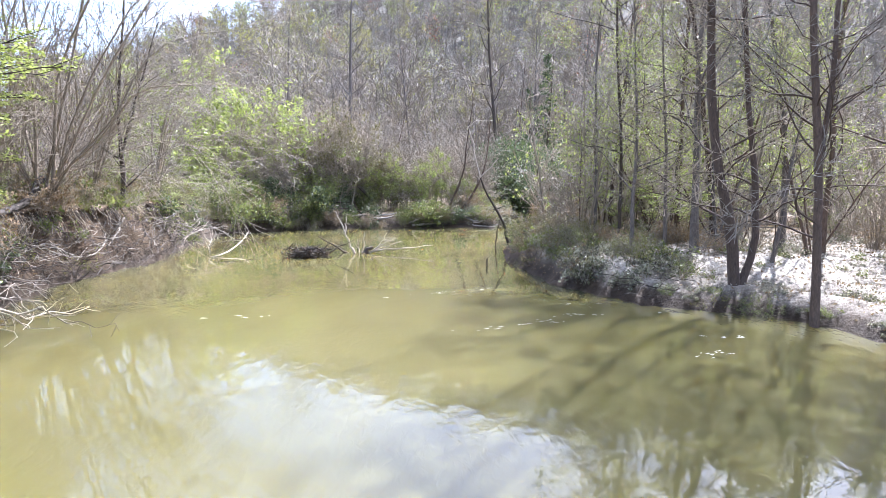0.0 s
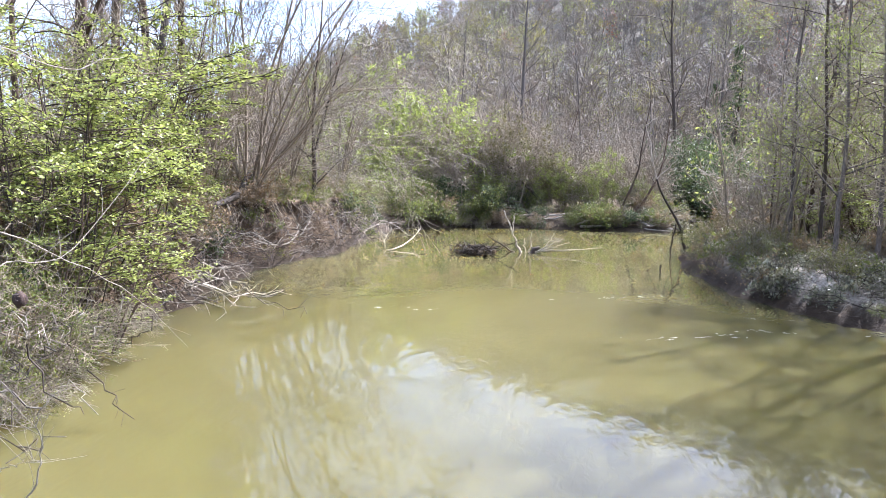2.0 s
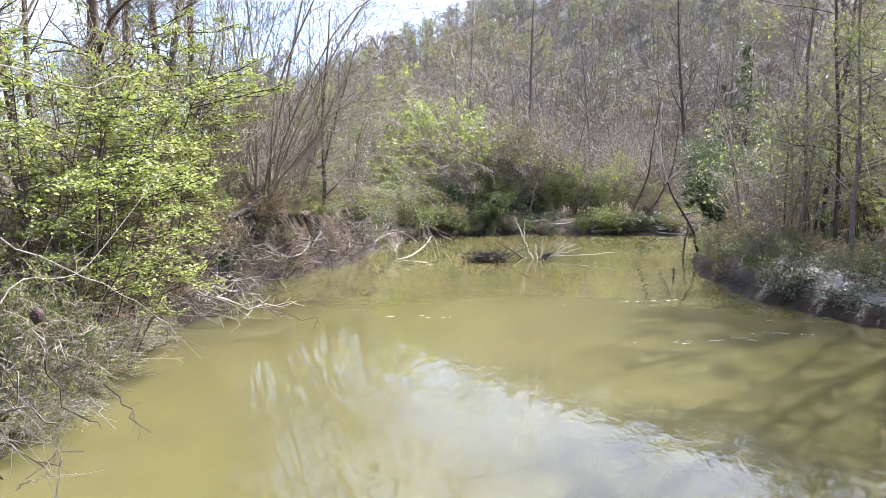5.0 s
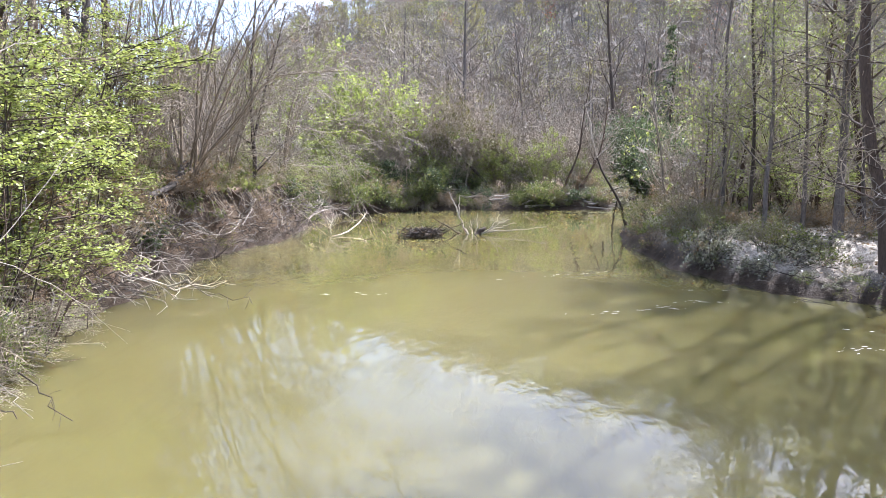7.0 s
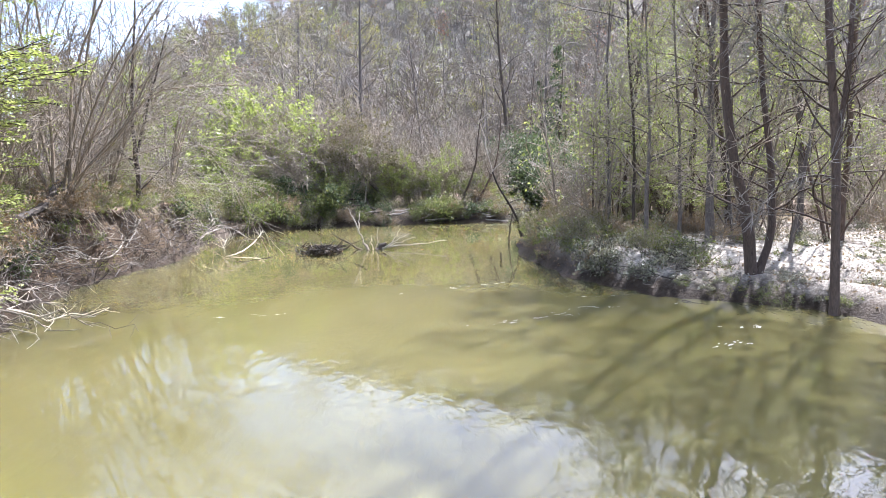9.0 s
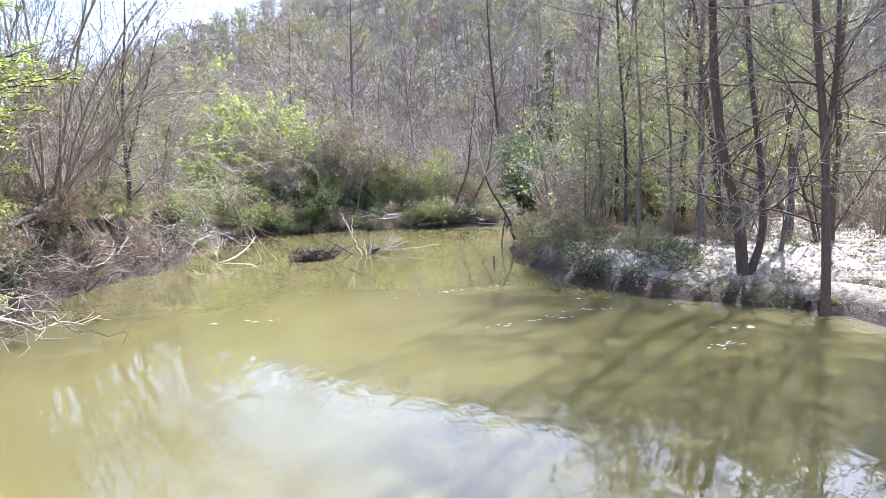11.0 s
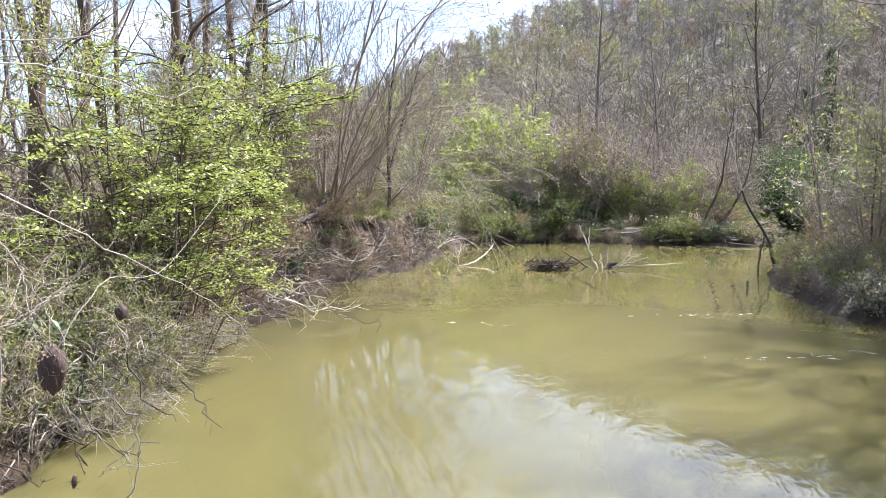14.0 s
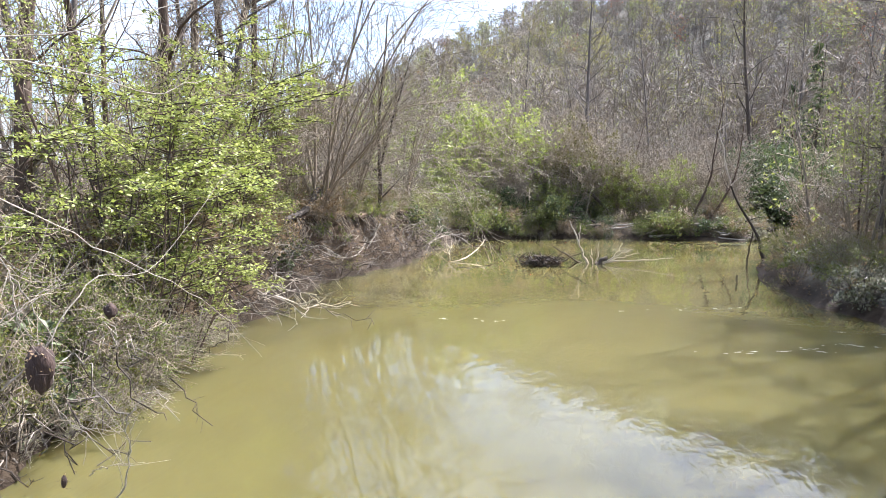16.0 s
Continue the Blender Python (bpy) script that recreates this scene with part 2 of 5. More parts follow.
def tube(pts, rad, sides):
    """A round bar along a bent line, tapering as rad says, closed at both ends by shrinking."""
    pts = np.asarray(pts, float)
    rad = np.asarray(rad, float)
    tan = np.gradient(pts, axis=0)
    tan /= np.linalg.norm(tan, axis=1)[:, None] + 1e-9
    mean = tan.mean(0)
    ref = np.array((1.0, 0, 0)) if abs(mean[0]) < 0.6 * np.linalg.norm(mean) + 1e-6 else np.array((0, 1.0, 0))
    u = np.cross(tan, ref)
    u /= np.linalg.norm(u, axis=1)[:, None] + 1e-9
    w = np.cross(tan, u)
    a = np.arange(sides) * 2 * np.pi / sides
    ring = np.cos(a)[None, :, None] * u[:, None] + np.sin(a)[None, :, None] * w[:, None]
    v = (pts[:, None] + rad[:, None, None] * ring).reshape(-1, 3)
    n = len(pts)
    i, j = np.meshgrid(np.arange(n - 1), np.arange(sides), indexing="ij")
    k = (j + 1) % sides
    q = np.stack([i * sides + j, i * sides + k, (i + 1) * sides + k, (i + 1) * sides + j], -1).reshape(-1, 4)
    return v, q


def line(rng, p, d, length, segs, wander, up=0.0):
    """A wandering line of growth."""
    pts = [np.asarray(p, float)]
    d = np.asarray(d, float) / np.linalg.norm(d)
    step = length / segs
    for _ in range(segs):
        d = d + rng.normal(0, wander, 3) + np.array((0, 0, up))
        d = d / np.linalg.norm(d)
        pts.append(pts[-1] + d * step)
    return np.array(pts)


def tapered(r0, r1, n):
    return np.linspace(r0, r1, n)


def sides_for(r):
    return 9 if r > 0.09 else 6 if r > 0.035 else 4 if r > 0.014 else 3


def sprout(rng, pts, rad, count, lo, angle, length, ratio, wander, up, segs, thin=0.0075):
    """Side shoots along a line: a list of (points, radii)."""
    out = []
    n = len(pts) - 1
    for _ in range(count):
        s = lo + (1 - lo) * rng.random() ** 0.8
        f = s * n
        i = min(int(f), n - 1)
        p = pts[i] + (pts[i + 1] - pts[i]) * (f - i)
        r = rad[i] + (rad[i + 1] - rad[i]) * (f - i)
        t = pts[i + 1] - pts[i]
        t = t / np.linalg.norm(t)
        side = rng.normal(0, 1, 3)
        side -= t * side.dot(t)
        side /= np.linalg.norm(side) + 1e-9
        a = radians(rng.normal(angle, 11))
        d = t * math.cos(a) + side * math.sin(a)
        ln = length * (1.15 - 0.65 * s) * rng.uniform(0.6, 1.25)
        q = line(rng, p, d, ln, segs, wander, up)
        r0 = max(min(r * ratio, ln * 0.016), thin)
        out.append((q, tapered(r0, thin * 0.6, len(q))))
    return out


def leaves(rng, centres, size, spread, droop=0.3, per=1):
    """Small folded leaves strewn about the given places."""
    c = np.repeat(np.asarray(centres, float), per, axis=0)
    n = len(c)
    c = c + rng.normal(0, spread, (n, 3))
    s = size * rng.uniform(0.55, 1.35, n)[:, None]
    d = rng.normal(0, 1, (n, 3))
    d[:, 2] -= droop
    d /= np.linalg.norm(d, axis=1)[:, None]
    u = np.cross(d, rng.normal(0, 1, (n, 3)))
    u /= np.linalg.norm(u, axis=1)[:, None] + 1e-9
    nrm = np.cross(d, u)
    v = np.stack([c - d * s, c + u * s * 0.5 + nrm * s * 0.14, c + d * s, c - u * s * 0.5 + nrm * s * 0.14], 1).reshape(-1, 3)
    return v, np.arange(n * 4).reshape(-1, 4)


def clustered(rng, lines, clusters, per, size, spread, lo=0.25, droop=0.2):
    """Leaves in tufts at the buds of the twigs."""
    return leaves(rng, along(rng, lines, clusters, lo), size, spread, droop, per)


def along(rng, lines, count, lo=0.25):
    """Places picked along a set of lines."""
    picks = []
    which = rng.integers(0, len(lines), count)
    for w in which:
        p = lines[w][0]
        f = (lo + (1 - lo) * rng.random()) * (len(p) - 1)
        i = min(int(f), len(p) - 2)
        picks.append(p[i] + (p[i + 1] - p[i]) * (f - i))
    return np.array(picks)


def tubes(lines):
    return joined([tube(p, r, sides_for(r[0])) for p, r in lines])


# ---------------------------------------------------------------- the lie of the land
SHORE = np.array([
    (-4.40, -60.00), (-4.50, -8.00), (-4.74, 1.15), (-5.38, 3.08), (-5.98, 4.22), (-6.68, 5.35), (-7.19, 6.78), (-7.70, 8.50), (-7.90, 9.66), (-8.65, 11.92),
    (-9.00, 13.70), (-8.95, 15.21), (-9.02, 17.10), (-8.85, 19.06), (-9.05, 20.60), (-9.60, 21.95), (-10.12, 24.56), (-10.33, 27.42), (-9.20, 29.30), (-7.30, 30.70),
    (-4.50, 31.80), (-0.40, 32.15), (2.70, 32.20), (3.38, 36.12), (3.98, 39.93), (5.57, 44.67), (8.95, 48.43), (19.86, 51.99), (59.11, 56.91),
    (59.00, 49.12), (19.84, 44.34), (8.95, 39.86), (5.37, 33.25), (3.48, 26.61), (2.59, 23.38), (2.08, 21.60), (2.05, 18.80), (2.25, 16.60), (2.60, 15.00), (3.42, 13.40),
    (4.30, 12.20), (5.00, 11.60), (5.80, 11.20), (6.55, 10.75), (6.90, 9.40), (8.07, 6.93), (8.71, 2.36), (9.00, -8.00), (9.00, -60.00)], float)


def shore_distance(x, y):
    """Metres from the waterline: above nothing on land, below nothing over water."""
    p = np.stack([x, y], -1)[..., None, :]
    a, b = SHORE, np.roll(SHORE, -1, 0)
    ab = b - a
    t = np.clip(((p - a) * ab).sum(-1) / (ab * ab).sum(-1), 0, 1)
    d = np.sqrt((((p - a) - t[..., None] * ab) ** 2).sum(-1)).min(-1)
    up = (a[:, 1] > p[..., 1]) != (b[:, 1] > p[..., 1])
    cross = a[:, 0] + (p[..., 1] - a[:, 1]) / np.where(ab[:, 1] == 0, 1e-9, ab[:, 1]) * ab[:, 0]
    inside = (up & (p[..., 0] < cross)).sum(-1) % 2 == 1
    return np.where(inside, -d, d)


def smooth(e0, e1, x):
    t = np.clip((x - e0) / (e1 - e0), 0, 1)
    return t * t * (3 - 2 * t)


RIDGE_AZ = (-180, -75, -50, -38, -30, -22, -16, -10, 0, 15, 30, 60, 110, 180)
RIDGE_EL = (2.0, 2.0, 2.2, 3.4, 6.4, 10.2, 12.8, 15.2, 17.4, 19.6, 21.0, 19, 4, 2.0)


def waves(x, y, k, seed):
    r = np.random.default_rng(seed)
    out = 0
    for _ in range(5):
        a, f, ph = r.uniform(0, 6.28), k * r.uniform(0.6, 1.6), r.uniform(0, 6.28)
        out = out + np.sin((x * math.cos(a) + y * math.sin(a)) * f + ph)
    return out / 5


def land(x, y):
    x, y = np.asarray(x, float), np.asarray(y, float)
    d = shore_distance(x, y) + 0.22 * waves(x, y, 2.2, 3) + 0.1 * waves(x, y, 6.0, 4)
    left = smooth(-3.5, -6.0, x)
    d = d + 0.2 * waves(x, y, 3.4, 21) * smooth(-5, -7, x) * smooth(7, 10, y) * smooth(30, 24, y)
    high = 0.66 + left * (0.35 + 0.78 * smooth(6, 12, y) * smooth(31, 23, y))
    high = high + 0.15 * smooth(30, 36, y)
    low_end = smooth(3.4, 5.0, x) * smooth(15.0, 12.6, y)
    high = high - 0.34 * low_end
    cut_bank = left * smooth(6, 9, y) * smooth(27, 22, y)
    bar_edge = smooth(1, 2, x) * smooth(27, 23, y) * smooth(6, 9, y)
    steep = 1.5 - 0.4 * left - 0.3 * cut_bank - (0.72 + 0.3 * low_end) * bar_edge
    bank = high * smooth(-0.12, steep, d) ** 0.8 + 0.018 * np.clip(d - steep, 0, 60) + 0.10 * waves(x, y, 0.9, 5) * smooth(0.3, 2.5, d)
    bank = bank + (0.05 * waves(x, y, 7.0, 6) + 0.09 * waves(x, y, 4.2, 11) + 0.04 * waves(x, y, 11.0, 12)) * smooth(0.05, 0.7, d) * smooth(6, 3, d)
    bed = -0.9 * smooth(0.1, -2.5, d) - 0.12
    z = np.where(d > -0.12, bank, bed)
    r = np.hypot(x, y)
    az = np.degrees(np.arctan2(x, y))
    el = np.interp(az, RIDGE_AZ, RIDGE_EL)
    s = np.clip((r - 62) / 190, 0, 1)
    top = np.tan(np.radians(el)) * 252
    hill = top * (0.25 * s * s + 0.75 * smooth(0, 1, s) ** 0.9) * np.clip(1.0 - (r - 252) / 900, 0.55, 1)
    return z + hill + 2.2 * waves(x, y, 0.045, 8) * smooth(75, 140, r)


# the plan's bearings and distances, trued up to the final lens
WIDER, NEARER = 1.046, 0.951


def at(az, dist, sink=0.05):
    """A place on the ground by its bearing from the first eye and its distance."""
    a = radians(az * WIDER)
    x, y = NEARER * dist * math.sin(a), NEARER * dist * math.cos(a)
    return np.array((x, y, float(land(x, y)) - sink))


def grid_axis(lo, hi, fine_lo, fine_hi, step, growth):
    mid = list(np.arange(fine_lo, fine_hi + 1e-6, step))
    s, v = step, fine_hi
    right = []
    while v < hi:
        s *= growth
        v += s
        right.append(min(v, hi))
    s, v = step, fine_lo
    left = []
    while v > lo:
        s *= growth
        v -= s
        left.append(max(v, lo))
    return np.array(left[::-1] + mid + right)


gx = grid_axis(-900, 900, -16, 16, 0.2, 1.07)
gy = grid_axis(-300, 1000, 1, 40, 0.2, 1.07)
X, Y = np.meshgrid(gx, gy, indexing="ij")
Z = np.concatenate([land(X[i:i + 20], Y[i:i + 20]) for i in range(0, len(gx), 20)])
ni, nj = X.shape
I, J = np.meshgrid(np.arange(ni - 1), np.arange(nj - 1), indexing="ij")
gq = np.stack([I * nj + J, (I + 1) * nj + J, (I + 1) * nj + J + 1, I * nj + J + 1], -1).reshape(-1, 4)
ground = part("ground", (np.stack([X, Y, Z], -1).reshape(-1, 3), gq), GROUND)
tagged(ground, "earth creek banks with leaf litter, wet mud and pale silt, rising to a wooded hill", "ground", kind="structure")

wx, wy = np.linspace(-64, 64, 65), np.linspace(-60, 68, 65)
WX, WY = np.meshgrid(wx, wy, indexing="ij")
I, J = np.meshgrid(np.arange(64), np.arange(64), indexing="ij")
wq = np.stack([I * 65 + J, (I + 1) * 65 + J, (I + 1) * 65 + J + 1, I * 65 + J + 1], -1).reshape(-1, 4)
water = part("water", (np.stack([WX, WY, 0 * WX], -1).reshape(-1, 3), wq), WATER)
tagged(water, "slow olive-brown silty creek water with soft ripples", "water", kind="structure")


# ---------------------------------------------------------------- how plants grow
def woody(rng, stems, orders, thin=0.0075):
    """Branches upon branches; orders: (count, from, angle, length, ratio, wander, up, segments)."""
    levels, last = [], stems
    for count, lo, angle, length, ratio, wander, up, segs in orders:
        nxt = []
        for p, r in last:
            k = count if isinstance(count, int) else int(count + rng.random())
            nxt += sprout(rng, p, r, k, lo, angle, length, ratio, wander, up, segs, thin)
        levels.append(nxt)
        last = nxt
    return levels


def plant(name, label, category, group, stems, branches, wood, foliage=None, leaf=None, twig_wood=None, stem_name="trunk"):
    """A plant about its own foot: one part for each stem, one for the branches, one for the leaves."""
    root = tagged(new(name), label, category, group)
    for p, r in stems:
        part(stem_name, tube(p, r, sides_for(r[0]) + (3 if r[0] > 0.09 else 0)), wood, root)
    if branches:
        part("bough_frame", tubes(branches[0]), wood, root, kind="stuff")
        part("crown", tubes(sum(branches[1:], [])), twig_wood or wood, root, kind="stuff")
    if foliage is not None:
        part("foliage", foliage, leaf, root, smooth=False, kind="stuff")
    return root


class Kind:
    """Several forms of one kind of plant, set out again and again."""

    def __init__(self, makers):
        self.makers, self.forms = makers, {}

    def set(self, which, place, turn, size, tilt=(0, 0), stretch=1.0):
        which %= len(self.makers)
        m = pose(*place, tilt[0], tilt[1], turn) @ Matrix.Diagonal((size, size, size * stretch, 1))
        if which not in self.forms:
            ob = self.forms[which] = self.makers[which]()
            ob.matrix_basis = m
            return ob
        ob = self.forms[which]
        s = ob.scale
        return copy_thing(ob, m @ Matrix.Diagonal((1 / s[0], 1 / s[1], 1 / s[2], 1)))


def tall_tree(seed, height=12.0, r=0.12, wood=BARK_GREY, first=0.3, label="", group="bare trees of the wood", sway=0.04, boughs=20, thin=0.0075):
    rng = np.random.default_rng(seed)
    p = line(rng, (0, 0, -0.2), (rng.normal(0, 0.04), rng.normal(0, 0.04), 1), height, 10, sway, 0.02)
    rad = tapered(r, 0.018, len(p))
    rad[0] *= 1.35
    stems = [(p, rad)]
    lv = woody(rng, stems, [(boughs, first, 52, height * 0.24, 0.45, 0.16, 0.03, 6), (6, 0.2, 45, height * 0.11, 0.6, 0.2, 0.0, 4), (2.4, 0.2, 42, height * 0.055, 0.7, 0.14, 0.0, 2)], thin)
    return plant("bare_tree", label or "tall slim bare tree with grey bark and fine upper twigs", "tree", group, stems, lv, wood, twig_wood=TWIG_RED if seed % 2 else TWIG)


def budding_tree(seed, height=9.0, r=0.09, leaf=LEAF_SPRING, count=4200, size=0.034, label="", spread=0.16):
    rng = np.random.default_rng(seed)
    p = line(rng, (0, 0, -0.2), (rng.normal(0, 0.06), rng.normal(0, 0.06), 1), height, 9, 0.05, 0.03)
    stems = [(p, tapered(r, 0.014, len(p)))]
    lv = woody(rng, stems, [(16, 0.22, 52, height * 0.28, 0.5, 0.12, 0.06, 5), (6, 0.2, 44, height * 0.11, 0.6, 0.14, 0.04, 3), (3, 0.2, 40, height * 0.05, 0.7, 0.12, 0.02, 2)])
    f = leaves(rng, along(rng, lv[1] + lv[2], count), size, spread)
    return plant("budding_tree", label or "slim tree with a haze of fresh yellow-green leaves", "tree", "budding trees of the wood", stems, lv, BARK_GREY, f, leaf, TWIG)


def sapling(seed, height=5.0, wood=BARK_TAN, leaf=None, count=0, size=0.05, label=""):
    rng = np.random.default_rng(seed)
    stems = []
    for k in range(rng.integers(1, 4)):
        p = line(rng, (rng.normal(0, 0.08), rng.normal(0, 0.08), -0.15), (rng.normal(0, 0.16), rng.normal(0, 0.16), 1), height * rng.uniform(0.7, 1), 7, 0.07, 0.03)
        stems.append((p, tapered(rng.uniform(0.022, 0.045), 0.006, len(p))))
    lv = woody(rng, stems, [(11, 0.18, 46, height * 0.27, 0.6, 0.14, 0.06, 4), (5, 0.2, 44, height * 0.13, 0.65, 0.18, 0.02, 3), (1.4, 0.2, 40, height * 0.06, 0.7, 0.12, 0, 2)])
    f = leaves(rng, along(rng, lv[1] + lv[2], count), size, 0.07) if count else None
    name = "leafing_sapling" if count else "bare_sapling"
    text = label or ("thin sapling with scattered small spring leaves" if count else "thin bare sapling with tangled grey twigs")
    return plant(name, text, "sapling", "saplings of the undergrowth", stems, lv, wood, f, leaf, (TWIG, TWIG_RED, BARK_TAN)[seed % 3], "stem")


def bush(seed, height=2.6, stems_n=12, flare=0.5, twigs=6, leaf=None, count=0, size=0.045, spread=0.06, wood=TWIG, name="bush", label="", group="bushes on the banks", r=0.014, per=7, flat=0.0, thin=0.0075):
    rng = np.random.default_rng(seed)
    stems = []
    for k in range(stems_n):
        a = rng.uniform(0, 6.28)
        o = rng.uniform(0, 0.18)
        d = (math.cos(a) * rng.uniform(0.1, 1) * flare, math.sin(a) * rng.uniform(0.1, 1) * flare, 1)
        p = line(rng, (o * math.cos(a), o * math.sin(a), -0.12), d, height * rng.uniform(0.6, 1.15), 7, 0.13, -0.02)
        stems.append((p, tapered(r * rng.uniform(0.6, 1.4), 0.004, len(p))))
    lv = woody(rng, stems, [(twigs, 0.2, 55, height * 0.36, 0.65, 0.16, 0.02 - flat, 4), (2.6, 0.2, 46, height * 0.17, 0.7, 0.18, -flat, 2)], thin)
    f = clustered(rng, lv[0] + lv[1] * 2, count // per, per, size, spread, 0.3) if count else None
    root = tagged(new(name), label or "bare many-stemmed bush with tangled grey twigs", "bush", group)
    part("stem_clump", tubes(stems), wood, root, kind="stuff")
    part("twig_tangle", tubes(sum(lv, [])), wood, root, kind="stuff")
    if f is not None:
        part("foliage", f, leaf, root, smooth=False, kind="stuff")
    return root


def flat_leaves(rng, centres, size, across=0.035, upright=0.016):
    """Leaves held level along the twigs, as understorey sprays carry them."""
    c = np.asarray(centres, float)
    n = len(c)
    c = c + rng.normal(0, 1, (n, 3)) * (across, across, upright)
    s = size * rng.uniform(0.6, 1.3, n)[:, None]
    a = rng.uniform(0, 2 * np.pi, n)
    d = np.stack([np.cos(a), np.sin(a), rng.normal(-0.1, 0.3, n)], -1)
    d /= np.linalg.norm(d, axis=1)[:, None]
    u = np.cross(np.stack([rng.normal(0, 0.65, n), rng.normal(0, 0.65, n), np.ones(n)], -1), d)
    u /= np.linalg.norm(u, axis=1)[:, None] + 1e-9
    nrm = np.cross(d, u)
    v = np.stack([c - d * s, c + u * s * 0.55 + nrm * s * 0.14, c + d * s, c - u * s * 0.55 + nrm * s * 0.14], 1).reshape(-1, 3)
    return v, np.arange(n * 4).reshape(-1, 4)


def spray_bush(seed, height, stems_n, reach, tiers, leaf, count, size, wood, label, name="leafy_bush", group="bushes on the banks", r=0.016, thin=0.005, drop=0.0, across=0.035):
    """A loose bush of leaning stems with level tiers of leafy sprays."""
    rng = np.random.default_rng(seed)
    stems, boughs, twigs = [], [], []
    for k in range(stems_n):
        a = rng.uniform(0, 6.28)
        f = rng.uniform(0.1, 0.6)
        p = line(rng, (0.15 * math.cos(a), 0.15 * math.sin(a), -0.12), (f * math.cos(a), f * math.sin(a), 1), height * rng.uniform(0.6, 1.1), 8, 0.09, 0.0)
        stems.append((p, tapered(r * rng.uniform(0.7, 1.4), 0.005, len(p))))
        for _ in range(tiers):
            t = 0.4 + 0.6 * rng.random() ** 0.8
            i = min(int(t * 8), 7)
            b = a + rng.normal(0, 1.3)
            ln = reach * (1.15 - 0.65 * t) * rng.uniform(0.5, 1.2)
            q = line(rng, p[i] + (p[i + 1] - p[i]) * (t * 8 - i), (math.cos(b), math.sin(b), 0.28 - drop), ln, 5, 0.09, -0.035 - drop * 0.3)
            bough = (q, tapered(0.009, 0.004, len(q)))
            boughs.append(bough)
            for side in range(int(4 + ln * 5)):
                w = 0.2 + 0.8 * rng.random()
                j = min(int(w * 5), 4)
                h = b + (1 if side % 2 else -1) * rng.uniform(0.4, 1.1)
                tw = line(rng, q[j] + (q[j + 1] - q[j]) * (w * 5 - j), (math.cos(h), math.sin(h), rng.normal(0.05, 0.12)), ln * rng.uniform(0.15, 0.42), 3, 0.1, -0.02)
                twigs.append((tw, tapered(thin, thin * 0.6, len(tw))))
    root = tagged(new(name), label, "bush", group)
    part("stem_clump", tubes(stems), wood, root, kind="stuff")
    part("twig_tangle", tubes(boughs + twigs), wood, root, kind="stuff")
    part("foliage", flat_leaves(rng, along(rng, boughs + twigs * 2, count, 0.15), size, across), leaf, root, smooth=False, kind="stuff")
    return root


TREES = Kind([lambda s=s: tall_tree(s, 11 + s % 4, 0.08 + 0.015 * (s % 3), BARK_GREY if s % 2 else BARK_BROWN) for s in range(40, 45)])
BUDDING = Kind([lambda: budding_tree(50), lambda: budding_tree(51, 10, 0.1, LEAF_OLIVE, 3600, 0.034, "slim tree with dull olive young leaves"), lambda: budding_tree(52, 8, 0.07, LEAF_SPRING, 2600)])
SAPLINGS = Kind([lambda: sapling(60), lambda: sapling(61, 5.5, TWIG_RED), lambda: sapling(62, 4.2), lambda: sapling(63, 4.5, BARK_BROWN, LEAF_SPRING, 420), lambda: sapling(64, 5, BARK_GREY, LEAF_GREEN, 420), lambda: sapling(65, 6), lambda: sapling(66, 5, TWIG_RED), lambda: sapling(67, 4.6, BARK_BROWN, LEAF_SPRING, 2200, 0.026, "slender leaning sapling in bright spring leaf")])
THICKET = Kind([lambda: bush(70, 2.6, 13, 0.5, 8, wood=BARK_TAN), lambda: bush(71, 3.2, 14, 0.4, 8, wood=TWIG_RED, label="bare many-stemmed bush with reddish tangled twigs"), lambda: bush(72, 2.0, 16, 0.9, 7, wood=TWIG_RED, label="low sprawling bare bush of arching grey stems")])
LEAFY = Kind([lambda: spray_bush(80, 2.7, 6, 1.35, 7, LEAF_SPRING, 4600, 0.025, BARK_BROWN, "bush with level sprays of fresh bright-green leaves"),
              lambda: bush(81, 2.0, 12, 0.75, 7, LEAF_GREEN, 2500, 0.02, 0.055, TWIG_RED, "leafy_bush", "bush with small mid-green leaves over tangled stems", flat=0.03, per=12, thin=0.005),
              lambda: bush(82, 1.5, 14, 0.95, 7, LEAF_OLIVE, 1900, 0.024, 0.05, TWIG_RED, "leafy_bush", "low bush with olive young leaves and vines"),
              lambda: spray_bush(83, 3.0, 5, 1.7, 6, LEAF_SPRING, 4400, 0.026, BARK_DARK, "open bush with layered sprays of bright-green leaves")])
OVERHANG = Kind([lambda: spray_bush(88, 1.5, 12, 1.3, 9, LEAF_SILVER, 3600, 0.016, TWIG_RED, "low bush of fine silvery-green leaves leaning over the water", drop=0.2)])
FAR_LEAFY = Kind([lambda: bush(84, 4.8, 9, 0.4, 9, LEAF_SPRING, 3000, 0.085, 0.13, BARK_TAN, "leafing_thicket", "tall thicket in bright yellow-green leaf on the far bank", "thickets on the far bank", 0.03, 14),
                  lambda: bush(85, 4.2, 20, 0.45, 9, LEAF_VINE, 1300, 0.08, 0.18, TWIG_RED, "vine_thicket", "tall thicket hung with brown-green vines on the far bank", "thickets on the far bank", 0.025, 30),
                  lambda: bush(86, 4.0, 18, 0.5, 8, LEAF_GREEN, 1800, 0.085, 0.18, TWIG, "leafing_thicket", "tall thicket with mid-green leaves on the far bank", "thickets on the far bank", 0.025, 34)])
